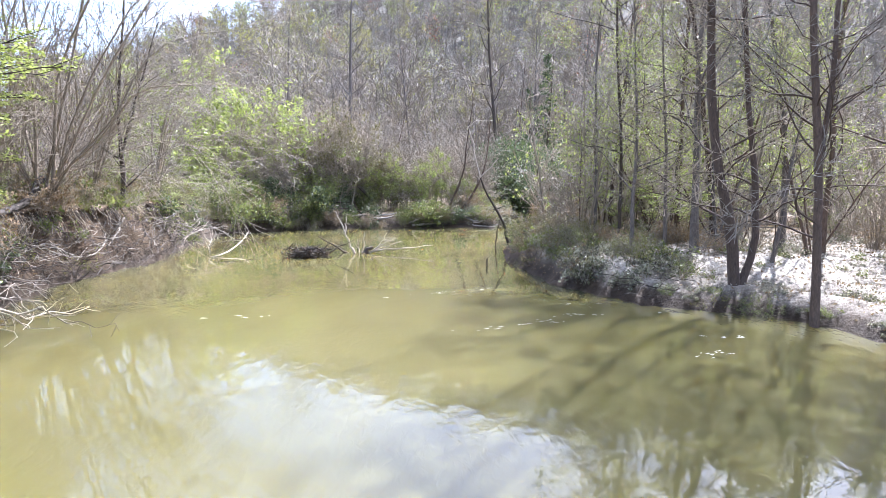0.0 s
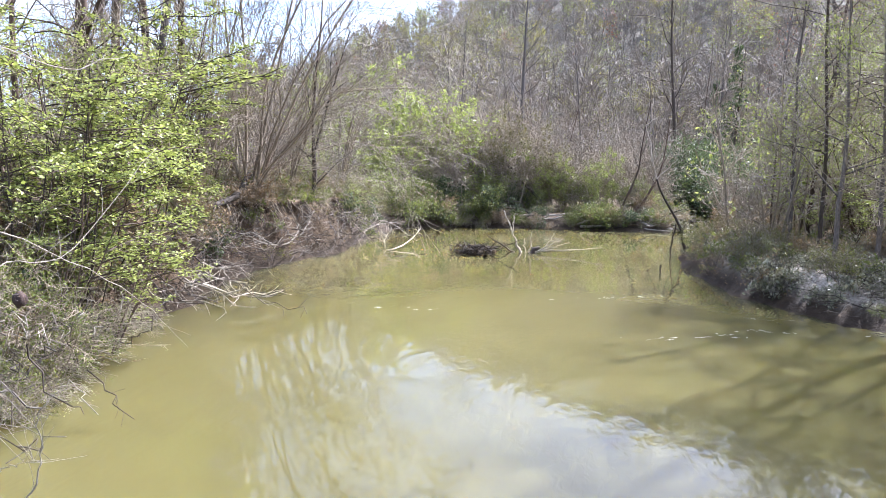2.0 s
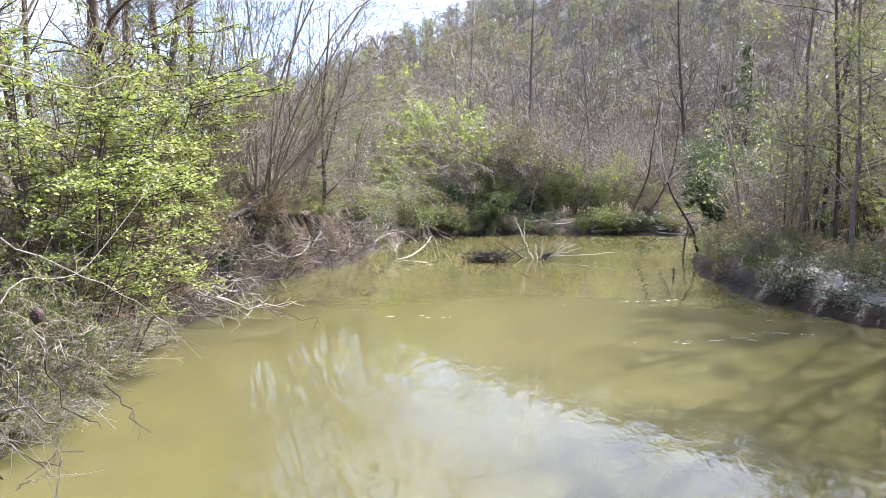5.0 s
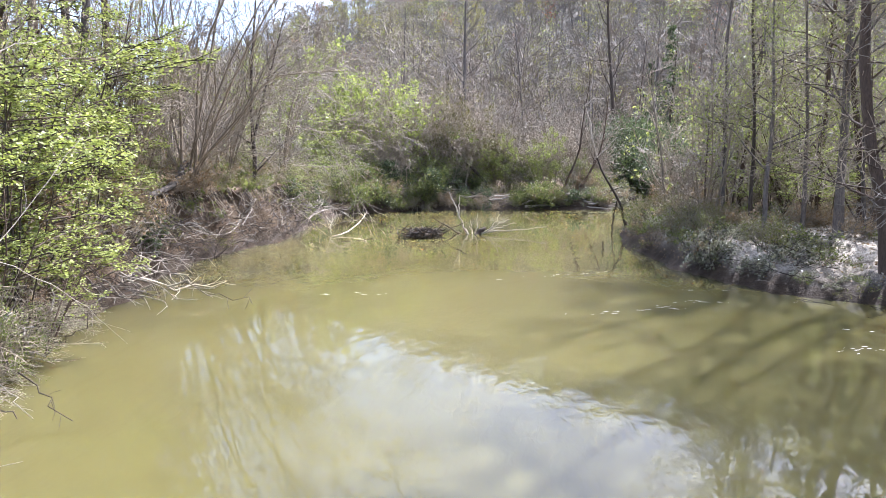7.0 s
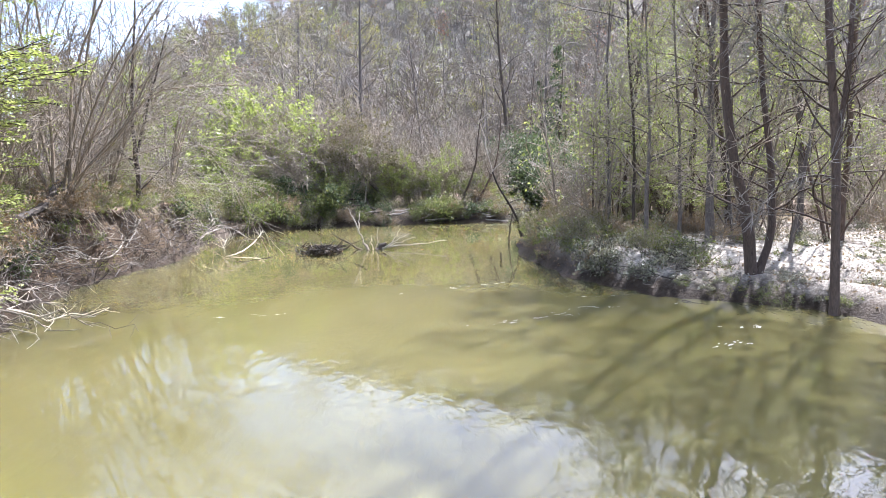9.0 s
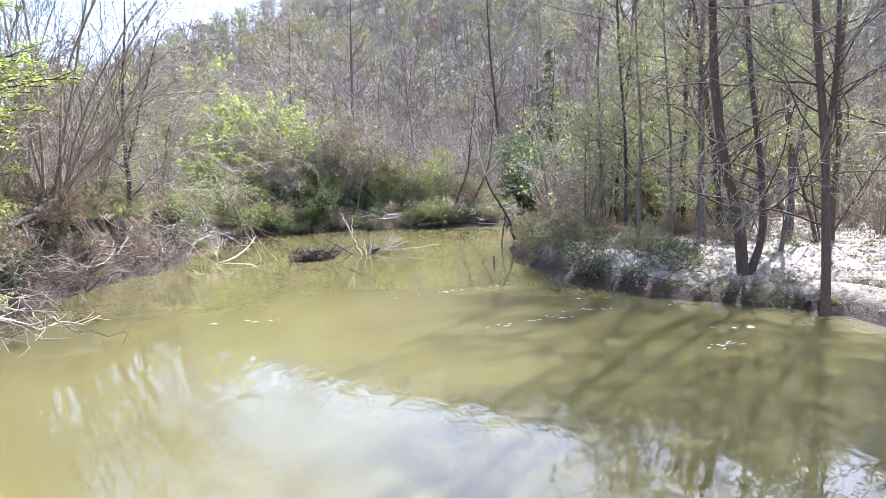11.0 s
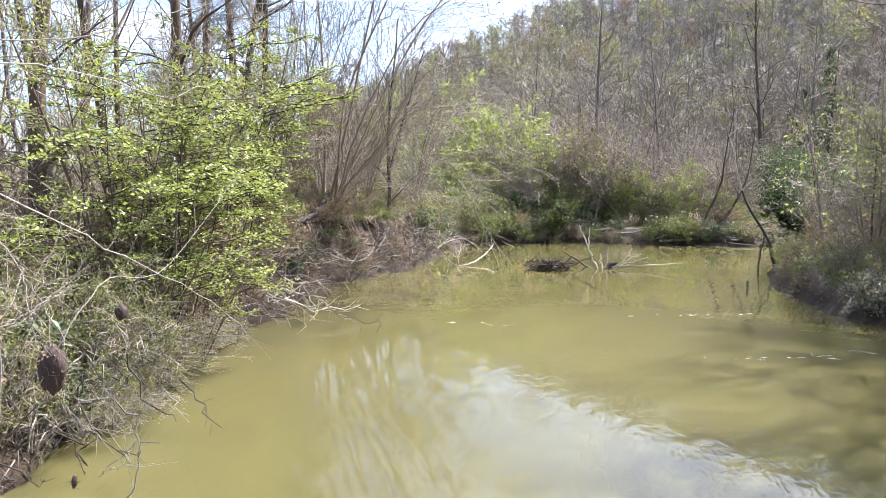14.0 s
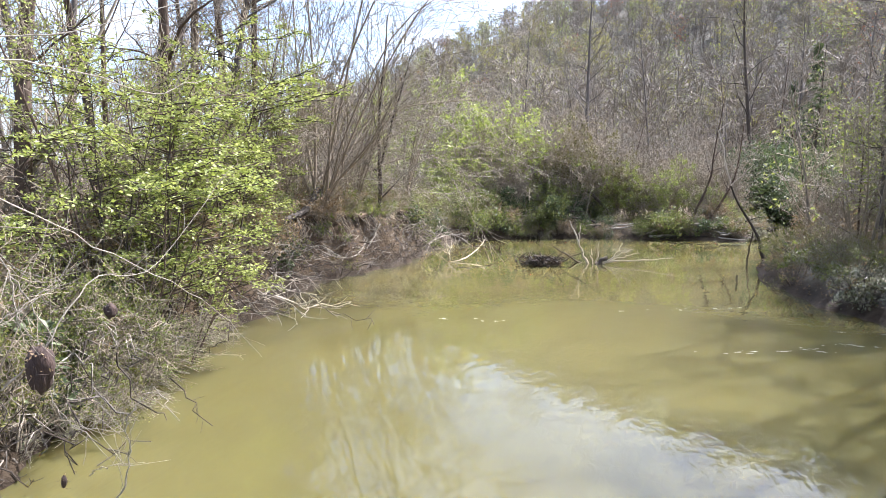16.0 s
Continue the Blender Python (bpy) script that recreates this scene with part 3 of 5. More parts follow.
DRY = Kind([lambda: bush(90, 1.2, 18, 1.1, 7, LEAF_DRY, 1000, 0.035, 0.05, TWIG_RED, "dry_brush", "low heap of dry brown brush and dead leaves", "dry brush on the banks", 0.008, thin=0.005),
            lambda: bush(91, 0.9, 22, 1.4, 7, LEAF_DRY, 400, 0.03, 0.05, TWIG_RED, "dry_brush", "low tangle of brown dead stems", "dry brush on the banks", 0.008, thin=0.005),
            lambda: bush(92, 1.0, 22, 1.4, 7, LEAF_OLIVE, 700, 0.03, 0.05, TWIG_RED, "dry_brush", "low tangle of vines and dead stems with a few leaves", "dry brush on the banks", 0.007, thin=0.005)])
GLOSSY = Kind([lambda: bush(95, 1.9, 14, 1.0, 6, LEAF_DARK, 1900, 0.08, 0.16, BARK_DARK, "evergreen_bush", "dense evergreen bush with glossy dark leaves", "evergreen bushes"),
               lambda: bush(96, 3.0, 14, 0.6, 7, LEAF_DARK, 5200, 0.055, 0.2, BARK_DARK, "evergreen_bush", "tall dense evergreen bush with dark leaves", "evergreen bushes"),
               lambda: bush(94, 1.9, 14, 1.0, 6, LEAF_GREEN, 1500, 0.075, 0.16, BARK_DARK, "evergreen_bush", "dense green broad-leaved bush at the waterside", "evergreen bushes")])
TANGLE = Kind([lambda: bush(101, 0.8, 13, 1.7, 3, None, 0, wood=BARK_GREY, name="dead_tangle", label="tangle of grey roots and dead twigs on the bank", group="dead tangles on the cut bank", r=0.013, thin=0.005),
               lambda: bush(102, 0.9, 13, 1.7, 3, LEAF_OLIVE, 260, 0.026, 0.05, BARK_DARK, "dead_tangle", "tangle of dark roots with a few leaves on the bank", "dead tangles on the cut bank", 0.013, thin=0.005),
               lambda: bush(103, 0.8, 14, 1.9, 3, LEAF_DRY, 240, 0.03, 0.05, BARK_GREY, "dead_tangle", "tangle of grey dead stems and leaves on the bank", "dead tangles on the cut bank", 0.012, thin=0.005),
               lambda: bush(104, 0.7, 12, 1.4, 4, LEAF_GREEN, 520, 0.028, 0.05, TWIG_RED, "dead_tangle", "low vines with small green leaves on the bank", "dead tangles on the cut bank", 0.01, thin=0.005)])
LOW = Kind([lambda: bush(97, 0.55, 16, 1.2, 5, LEAF_GREEN, 420, 0.04, 0.05, name="ground_cover", label="ankle-high creeping leaves and stems on the bank", group="low growth on the banks", r=0.006, thin=0.004),
            lambda: bush(98, 0.5, 16, 1.3, 5, LEAF_DARK, 460, 0.044, 0.05, name="ground_cover", label="low dark creeping leaves and stems on the bank", group="low growth on the banks", r=0.006, thin=0.004),
            lambda: bush(99, 0.6, 18, 1.5, 6, LEAF_SILT_GLINT, 560, 0.042, 0.06, TWIG, "ground_cover", "low mat of silt-greyed leaves and stems with painted pale glints on the bar", "low growth on the banks", 0.006, thin=0.004)])


def strew_shore(kind, forms, seed, count, first, last, off, size, tilt=10.0, sink=0.03, stretch=(0.85, 1.15)):
    """Set plants out along a stretch of the waterline, so far back from it."""
    rng = np.random.default_rng(seed)
    run = SHORE[first:last + 1]
    seg = np.linalg.norm(np.diff(run, axis=0), axis=1)
    for _ in range(count):
        i = rng.choice(len(seg), p=seg / seg.sum())
        t = rng.random()
        p = run[i] + (run[i + 1] - run[i]) * t
        d = (run[i + 1] - run[i]) / seg[i]
        o = rng.uniform(*off)
        x, y = p[0] - d[1] * o, p[1] + d[0] * o
        f = forms[int(rng.integers(len(forms)))]
        z = max(float(land(x, y)), 0.0) - sink
        kind.set(f, (x, y, z), rng.uniform(0, 360), rng.uniform(*size), tuple(rng.normal(0, tilt, 2)), rng.uniform(*stretch))


def strew(kind, forms, seed, count, az, dist, size, tilt=6.0, sink=0.05, keep=0.3, stretch=(0.9, 1.15)):
    """Set plants out over a sector of the ground, off the water."""
    rng = np.random.default_rng(seed)
    done = tries = 0
    while done < count and tries < count * 30:
        tries += 1
        a, d = WIDER * rng.uniform(*az), NEARER * math.sqrt(rng.uniform(dist[0] ** 2, dist[1] ** 2))
        x, y = d * math.sin(radians(a)), d * math.cos(radians(a))
        if float(shore_distance(np.array(x), np.array(y))) < keep:
            continue
        f = forms[int(rng.integers(len(forms)))]
        kind.set(f, (x, y, float(land(x, y)) - sink), rng.uniform(0, 360), rng.uniform(*size), tuple(rng.normal(0, tilt, 2)), rng.uniform(*stretch))
        done += 1


# ---------------------------------------------------------------- far wood on the hillside
def ribbons(lines):
    """Twigs too far off to show more than a hair's width: one face for each run."""
    p = np.array([q[0] for q, _ in lines])
    e = np.array([q[-1] for q, _ in lines])
    r = np.array([max(w[0], 0.042) for _, w in lines])[:, None]
    side = np.cross(e - p, np.random.default_rng(1).normal(0, 1, p.shape))
    side /= np.linalg.norm(side, axis=1)[:, None] + 1e-9
    v = np.stack([p - side * r, p + side * r, e + side * r * 0.5, e - side * r * 0.5], 1).reshape(-1, 3)
    return v, np.arange(len(v)).reshape(-1, 4)


def small_tree_arrays(seed, height, r):
    rng = np.random.default_rng(seed)
    p = line(rng, (0, 0, -0.5), (rng.normal(0, 0.06), rng.normal(0, 0.06), 1), height, 6, 0.05, 0.02)
    stems = [(p, tapered(r, 0.03, len(p)))]
    lv = woody(rng, stems, [(13, 0.2, 46, height * 0.3, 0.5, 0.13, 0.05, 3), (6, 0.2, 42, height * 0.16, 0.7, 0.1, 0.03, 1), (1, 0.2, 42, height * 0.1, 0.7, 0.1, 0.0, 1)])
    arr = joined([tube(q, np.maximum(w, 0.05), 3) for q, w in lv[0]] + [ribbons(lv[1] + lv[2])])
    return arr, tube(p, np.maximum(stems[0][1], 0.06), 4), np.concatenate([q for q, _ in lv[1] + lv[2]])


def hillside_wood():
    rng = np.random.default_rng(7)
    made = [small_tree_arrays(100 + s, 12, 0.11) for s in range(7)]
    wood, trunks, tints = [], [], collections.defaultdict(list)
    for k in range(2200):
        a = rng.uniform(-34, 40)
        r = 58 + 186 * rng.random() ** 0.9
        if a > 14 and r > 130 and rng.random() < 0.6:
            continue
        x, y = r * math.sin(radians(a)), r * math.cos(radians(a))
        z = float(land(x, y))
        (v, q), (tv, tq), crown = made[int(rng.integers(7))]
        g, s = rng.uniform(0, 6.28), rng.uniform(0.55, 1.15)
        rot = np.array(((math.cos(g), -math.sin(g), 0), (math.sin(g), math.cos(g), 0), (0, 0, 1))) * s
        wood.append((v @ rot.T + (x, y, z), q))
        trunks.append((tv @ rot.T + (x, y, z), tq))
        u = rng.random()
        tint = "spring" if u < 0.15 else "yellow" if u < (0.46 if a < -6 and r < 150 else 0.3) else "red" if 0.46 < u < 0.485 else None
        if tint:
            c = crown[rng.integers(0, len(crown), 190)]
            tints[tint].append(leaves(rng, c @ rot.T + (x, y, z), 0.0013 * r, 0.45))
    for k in range(520):
        a, r = rng.uniform(-34, -2), rng.uniform(222, 253)
        x, y = r * math.sin(radians(a)), r * math.cos(radians(a))
        (v, q), _, crown = made[int(rng.integers(7))]
        wood.append((v * (1, 1, rng.uniform(0.7, 1.0)) * rng.uniform(0.35, 0.65) + (x, y, float(land(x, y)) - 2.2), q))
    ob = part("far_wood", joined(wood), HILL_TWIG)
    tagged(ob, "bare grey-brown wood covering the far hillside", "woodland", kind="stuff")
    ob = part("far_trunks", joined(trunks), HILL_TRUNK)
    tagged(ob, "dark upright trunks of the far hillside wood", "woodland", kind="stuff")
    for tint, mat, text in (("spring", LEAF_SPRING, "yellow-green"), ("yellow", LEAF_YELLOW, "pale yellow"), ("red", LEAF_RED, "rusty red")):
        ob = part("far_buds", joined(tints[tint]), mat, smooth=False)
        tagged(ob, text + " spring buds on the far hillside trees", "woodland", kind="stuff")


hillside_wood()

# ---------------------------------------------------------------- trees that stand out
def bent(points, n=14):
    """A smooth line through a few places."""
    p = np.array(points, float)
    t = np.linspace(0, len(p) - 1, n)
    i = np.clip(t.astype(int), 0, len(p) - 2)
    f = (t - i)[:, None]
    m = np.gradient(p, axis=0)
    a, b, ma, mb = p[i], p[i + 1], m[i], m[i + 1]
    return (2 * f**3 - 3 * f**2 + 1) * a + (f**3 - 2 * f**2 + f) * ma + (3 * f**2 - 2 * f**3) * b + (f**3 - f**2) * mb


def tree_of(foot, stems, seed, orders, label, wood, leaf=None, count=0, size=0.05, name="bare_tree", group="", twig_wood=None, category="tree"):
    """A tree from its own stem lines, given about its foot."""
    rng = np.random.default_rng(seed)
    lines = []
    for pts, r0, r1 in stems:
        p = bent(pts)
        p = p + rng.normal(0, 0.012, p.shape)
        rad = tapered(r0, r1, len(p)) * rng.uniform(0.93, 1.07, len(p))
        rad[0] *= 1.3
        lines.append((p, rad))
    lv = woody(rng, lines, orders)
    f = leaves(rng, along(rng, lv[-1] + lv[-2], count), size, 0.08) if count else None
    root = plant(name, label, category, group, lines, lv, wood, f, leaf, twig_wood or TWIG)
    root.matrix_basis = Matrix.Translation(foot)
    return root


# two-stemmed tree on the point bar, leaning upstream
tree_of(at(24.7, 14.5, 0.15), [([(0, 0, -0.3), (-0.14, 0, 1.0), (-0.46, 0.1, 2.6), (-0.66, 0.2, 4.5), (-0.72, 0.2, 7), (-0.55, 0.3, 11), (-0.3, 0.3, 16)], 0.12, 0.05),
                               ([(0.06, 0, 0.1), (0.34, 0.1, 0.9), (0.32, 0.2, 2.4), (0.1, 0.3, 4.6), (-0.2, 0.3, 8.5), (-0.1, 0.4, 13)], 0.085, 0.03)], 201,
        [(34, 0.2, 66, 2.9, 0.32, 0.18, -0.02, 8), (8, 0.2, 48, 1.3, 0.6, 0.2, -0.02, 5), (4, 0.2, 42, 0.5, 0.7, 0.14, 0, 2)],
        "two-stemmed bare tree leaning over the silty point bar", BARK_BROWN, twig_wood=TWIG_RED)
tree_of(at(30.3, 12.9, 0.05), [([(0, 0, -0.3), (-0.04, 0, 1.2), (-0.16, 0, 3.2), (-0.36, 0.1, 6), (-0.5, 0.1, 10), (-0.6, 0.2, 15.5)], 0.085, 0.035),
                              ([(-0.14, 0, 3.0), (0.04, 0.1, 4.0), (0.1, 0.1, 6.5), (0.2, 0.2, 8.5)], 0.06, 0.02)], 202,
        [(30, 0.24, 58, 2.6, 0.32, 0.18, 0.0, 8), (8, 0.2, 48, 1.3, 0.6, 0.2, -0.01, 5), (4, 0.2, 42, 0.5, 0.7, 0.14, 0, 2)],
        "straight bare tree with a high fork at the water's edge", BARK_BROWN)
for k, (az, d, h, r) in enumerate([(21.4, 17.5, 12, 0.1), (22.8, 20, 11, 0.09), (27.6, 19, 11, 0.09), (36.5, 14, 11, 0.13), (17.5, 24, 11, 0.09), (14.5, 21, 9, 0.07), (11.5, 27, 10, 0.09)]):
    ob = tall_tree(210 + k, h * 1.12, r, BARK_BROWN if k % 2 else BARK_GREY, 0.16, "bare brown-barked tree in the wood behind the bar", "bare trees behind the bar")
    ob.matrix_basis = pose(*at(az, d), 0, 0, 37 * k)

# many-stemmed willow on the cut bank
rng = np.random.default_rng(5)
stems = []
for lean, ln, toward, r in [(-30, 6.4, 0.4, 0.045), (-19, 8.0, -0.6, 0.055), (-7, 9.0, 0.8, 0.06), (5, 9.2, -0.9, 0.065), (16, 9.2, 0.5, 0.06), (26, 9.2, -0.4, 0.065), (34, 9.0, 1.0, 0.055), (41, 8.2, -0.8, 0.05), (49, 7.2, 0.4, 0.045), (58, 6.0, -0.3, 0.04), (68, 4.4, 0.6, 0.03)]:
    o, h = math.sin(radians(lean)), math.cos(radians(lean))
    w = rng.normal(0, 0.24, 4)
    droop = 0.13 * ln * max(o, 0)
    stems.append(([(0.004 * lean, rng.normal(0, 0.08), -0.2), (0.1 * ln * o + 0.1 * w[0], 0.1 * toward, 0.7 + 0.03 * ln * h), (0.32 * ln * o + w[1], 0.35 * toward, 0.38 * ln * h + 0.3 + 0.4 * droop), (0.66 * ln * o + w[2], 0.7 * toward, 0.72 * ln * h + 0.2 + 0.7 * droop), (1.04 * ln * o + w[3], toward, ln * h - 0.2 * droop)], 0.8 * r, 0.009))
tree_of(at(-31.8, 19.2, 0.1), stems, 220, [(16, 0.12, 33, 4.0, 0.42, 0.10, -0.045, 8), (7, 0.12, 32, 1.7, 0.6, 0.13, -0.03, 5), (1.6, 0.15, 34, 0.7, 0.7, 0.12, 0.0, 3)],
        "many-stemmed bare willow fanning out over the cut bank", BARK_TAN, LEAF_OLIVE, 1800, 0.028, "willow", twig_wood=TWIG_RED)
tree_of(at(-26.5, 21.6, 0.1), [([(0, 0, -0.2), (0.15, 0, 1.0), (0.12, 0, 3), (0.5, 0, 6.5)], 0.10, 0.02), ([(0.1, 0, 1.6), (0.5, 0.1, 3), (1.3, 0.2, 5.5)], 0.05, 0.015)], 221,
        [(12, 0.2, 45, 2.0, 0.5, 0.12, 0.03, 5), (6, 0.2, 40, 0.9, 0.6, 0.14, 0.02, 3)], "small dark bare tree on the cut bank", BARK_DARK)

for k, (az, d, h) in enumerate([(-36.2, 17.5, 5.5), (-28.6, 21.5, 5.0), (-33.6, 20.5, 6.5), (-24.2, 25, 5.0)]):
    rng = np.random.default_rng(225 + k)
    stems = []
    for j in range(9):
        o, t = rng.uniform(-1.6, 2.6), rng.uniform(-1.2, 1.2)
        stems.append(([(0.05 * j - 0.2, 0, -0.2), (0.15 * o, 0.1 * t, 0.8), (0.45 * o, 0.5 * t, h * 0.5), (o, t, h * rng.uniform(0.7, 1.1))], rng.uniform(0.02, 0.05), 0.008))
    tree_of(at(az, d), stems, 226 + k, [(11, 0.15, 42, 1.9, 0.55, 0.15, 0.0, 5), (6, 0.15, 40, 0.9, 0.65, 0.15, 0.0, 3)],
            "many-stemmed bare shrub willow on the high bank", BARK_TAN, name="shrub_willow", group="shrub willows", twig_wood=TWIG if k % 2 else TWIG_RED)

# row of tall trunks against the sky behind the leafy bank
for k, (px, d, h, r) in enumerate([(-57.5, 12, 11, 0.13), (-55.4, 14, 12, 0.12), (-53.4, 12.5, 12, 0.15), (-51.8, 15, 12, 0.12), (-48.4, 17, 13, 0.11), (-47.0, 14.5, 10, 0.06), (-45.0, 18, 12, 0.10), (-43.2, 16, 13, 0.15), (-42.0, 19, 13, 0.14),
                                   (-39.9, 17, 12, 0.12), (-38.6, 20, 13, 0.15), (-37.0, 18, 11, 0.11), (-60, 13, 12, 0.14), (-63, 15, 12, 0.13), (-67, 12, 12, 0.14), (-50.2, 22, 13, 0.13), (-41, 26, 13, 0.13)]):
    ob = tall_tree(230 + k, h, r, BARK_BROWN if k % 3 else BARK_GREY, 0.25, "tall bare tree on the high bank against the sky", "tall trees on the high bank")
    ob.matrix_basis = pose(*at(px, d), 0, 0, 53 * k)

# trees beyond the bend
for k, (az, d, h, r, wood) in enumerate([(-8.1, 52, 19, 0.22, BARK_GREY), (5.0, 56, 21, 0.2, BARK_DARK), (-2.7, 60, 15, 0.13, BARK_GREY), (11.0, 50, 17, 0.17, BARK_GREY), (-13.5, 58, 15, 0.14, BARK_GREY), (8.0, 62, 16, 0.2, BARK_GREY)]):
    ob = tall_tree(260 + k, h, r, wood, 0.3, "tall lone bare tree beyond the creek bend", "trees beyond the bend", 0.012)
    ob.matrix_basis = pose(*at(az, d), 0, 0, 71 * k)
# leaning pair of slim trunks on the far bank
tree_of(at(0.2, 36.2), [([(0, 0, -0.2), (0.5, 0, 0.9), (1.0, 0, 2.2), (1.15, 0, 3.6), (1.5, 0, 6)], 0.09, 0.02), ([(0.7, 0.1, -0.2), (1.6, 0.1, 1.1), (2.2, 0.1, 2.6), (2.5, 0, 5)], 0.09, 0.02)], 270,
        [(8, 0.3, 45, 1.6, 0.5, 0.12, 0.05, 4), (5, 0.2, 40, 0.8, 0.6, 0.12, 0.02, 3)], "pair of slim trunks curving from the far bank", BARK_BROWN)


def conifer(seed, height, width, label):
    rng = np.random.default_rng(seed)
    p = line(rng, (0, 0, -0.2), (0, 0, 1), height, 8, 0.01)
    stems = [(p, tapered(height * 0.014, 0.02, len(p)))]
    lines = []
    for k in range(int(height * 9)):
        s = 0.12 + 0.86 * rng.random()
        a = rng.uniform(0, 6.28)
        ln = width * (1.05 - s) * rng.uniform(0.6, 1.1)
        q = line(rng, (0, 0, s * height), (math.cos(a), math.sin(a), 0.15), ln, 4, 0.06, -0.05)
        lines.append((q, tapered(0.02, 0.006, len(q))))
    f = leaves(rng, along(rng, lines, int(height * 260), 0.1), 0.11, 0.09, 0.5)
    return plant("conifer", label, "tree", "", stems, [lines[::2], lines[1::2]], BARK_DARK, f, LEAF_DARK)


conifer(280, 8.0, 2.2, "small dark conifer high on the hillside").matrix_basis = Matrix.Translation(at(-3.6, 98))
conifer(281, 13, 3.2, "tall dark conifer in the wood beyond the bend").matrix_basis = Matrix.Translation(at(9.0, 60))
conifer(282, 11, 3.0, "dark conifer at the bend").matrix_basis = Matrix.Translation(at(7.5, 66))
budding_tree(283, 9, 0.1, LEAF_YELLOW, 2600, 0.11, "young tree hazed with pale yellow-green leaves on the hillside", 0.3).matrix_basis = Matrix.Translation(at(2.0, 88))

# bright leafing clump, vine thickets and dark evergreens on the outside of the bend
for k, (az, d, s, f) in enumerate([(-22.8, 36, 1.1, 0), (-20.6, 38.5, 1.2, 0), (-17.6, 38.8, 1.15, 0), (-15.4, 40.2, 1.3, 0), (-13.4, 38.6, 1.25, 0), (-18.6, 42, 1.4, 0), (-24.5, 40, 1.3, 0), (-24.8, 33.5, 0.9, 2), 
                                   (-10.8, 37.6, 1.0, 1), (-9.2, 37.4, 0.95, 1), (-7.6, 37.6, 1.05, 1), (-5.8, 37.6, 0.8, 1), (-8.4, 39.5, 1.1, 1), (-4.0, 38.0, 0.7, 1), (-12.6, 37.5, 0.9, 1), (-2.4, 39.5, 0.8, 2), (-3.4, 37.2, 0.6, 2), (-1.0, 37.0, 0.55, 0), (0.9, 37.0, 0.5, 2), (-6.2, 38.6, 0.95, 2), (-8.8, 38.4, 1.0, 2), (-5.0, 36.8, 0.5, 0), (1.8, 38.2, 0.45, 2), (3.2, 40, 0.45, 2), (2.8, 37.8, 0.35, 0), (-20.4, 35.3, 0.5, 0), (-18.0, 35.2, 0.55, 0), (-12.2, 35.9, 0.5, 0), (-10.4, 36.2, 0.45, 0), (-9.0, 36.3, 0.45, 2), (-6.4, 36.6, 0.42, 0), (-11.4, 36.6, 0.55, 2)]):
    FAR_LEAFY.set(f, at(az, d), 80 * k, s, (0, 0), (0.85, 1.15, 1.0, 0.75)[k % 4])
for k, (az, d, s, f) in enumerate([(-16.2, 34.4, 0.7, 2), (-15.0, 34.7, 0.65, 0), (-13.6, 35.0, 0.55, 0), (-10.2, 35.5, 0.55, 2), (-17.6, 33.8, 0.6, 2), (-8.4, 35.8, 0.5, 0), (-16.6, 35.4, 0.7, 2), (-19.2, 32.8, 0.5, 2), (-6.6, 36.0, 0.45, 2),
                                   (7.2, 46, 1.2, 1), (5.6, 48, 1.2, 1), (9.0, 50, 1.4, 1), (11.5, 50, 1.3, 1), (7.5, 51, 1.3, 1), (5.2, 52.5, 1.2, 0), (14, 52, 1.3, 1), (8.4, 45.5, 0.9, 2), (10.0, 38, 0.9, 1), (11.4, 38.4, 1.0, 1), (12.6, 40, 1.1, 1), (10.6, 41, 1.1, 1), (9.6, 36.6, 0.6, 2), (8.2, 44.8, 1.3, 1), (9.4, 47, 1.5, 1), (6.4, 49.5, 1.5, 1), (10.4, 45, 1.3, 1)]):
    GLOSSY.set(f, at(az, d), 67 * k, s * 1.2)
strew(THICKET, (0, 1), 300, 60, (-25, 4), (36.2, 48), (1.0, 1.7))
strew(THICKET, (0, 1, 2), 307, 8, (-22, -9), (35.2, 37.5), (0.9, 1.5))
strew(SAPLINGS, (0, 1, 5), 308, 12, (-23, -6), (35.5, 38), (0.9, 1.4))
strew(SAPLINGS, (0, 1, 2, 5, 6), 301, 56, (-26, 5), (37, 54), (1.0, 1.6))
strew(TREES, (0, 1, 2, 3, 4), 302, 34, (-32, 16), (48, 75), (0.7, 1.0))
strew_shore(GLOSSY, (0, 2, 2), 305, 13, 17, 21, (0.0, 0.9), (0.4, 0.8), 14)
strew_shore(LOW, (0, 1), 303, 30, 17, 22, (0.1, 1.6), (0.9, 1.7))
strew_shore(LOW, (0, 2), 306, 14, 22, 25, (0.1, 1.6), (1.2, 2.2))
strew_shore(DRY, (0, 1, 2), 304, 36, 17, 23, (0.0, 1.5), (0.7, 1.2))

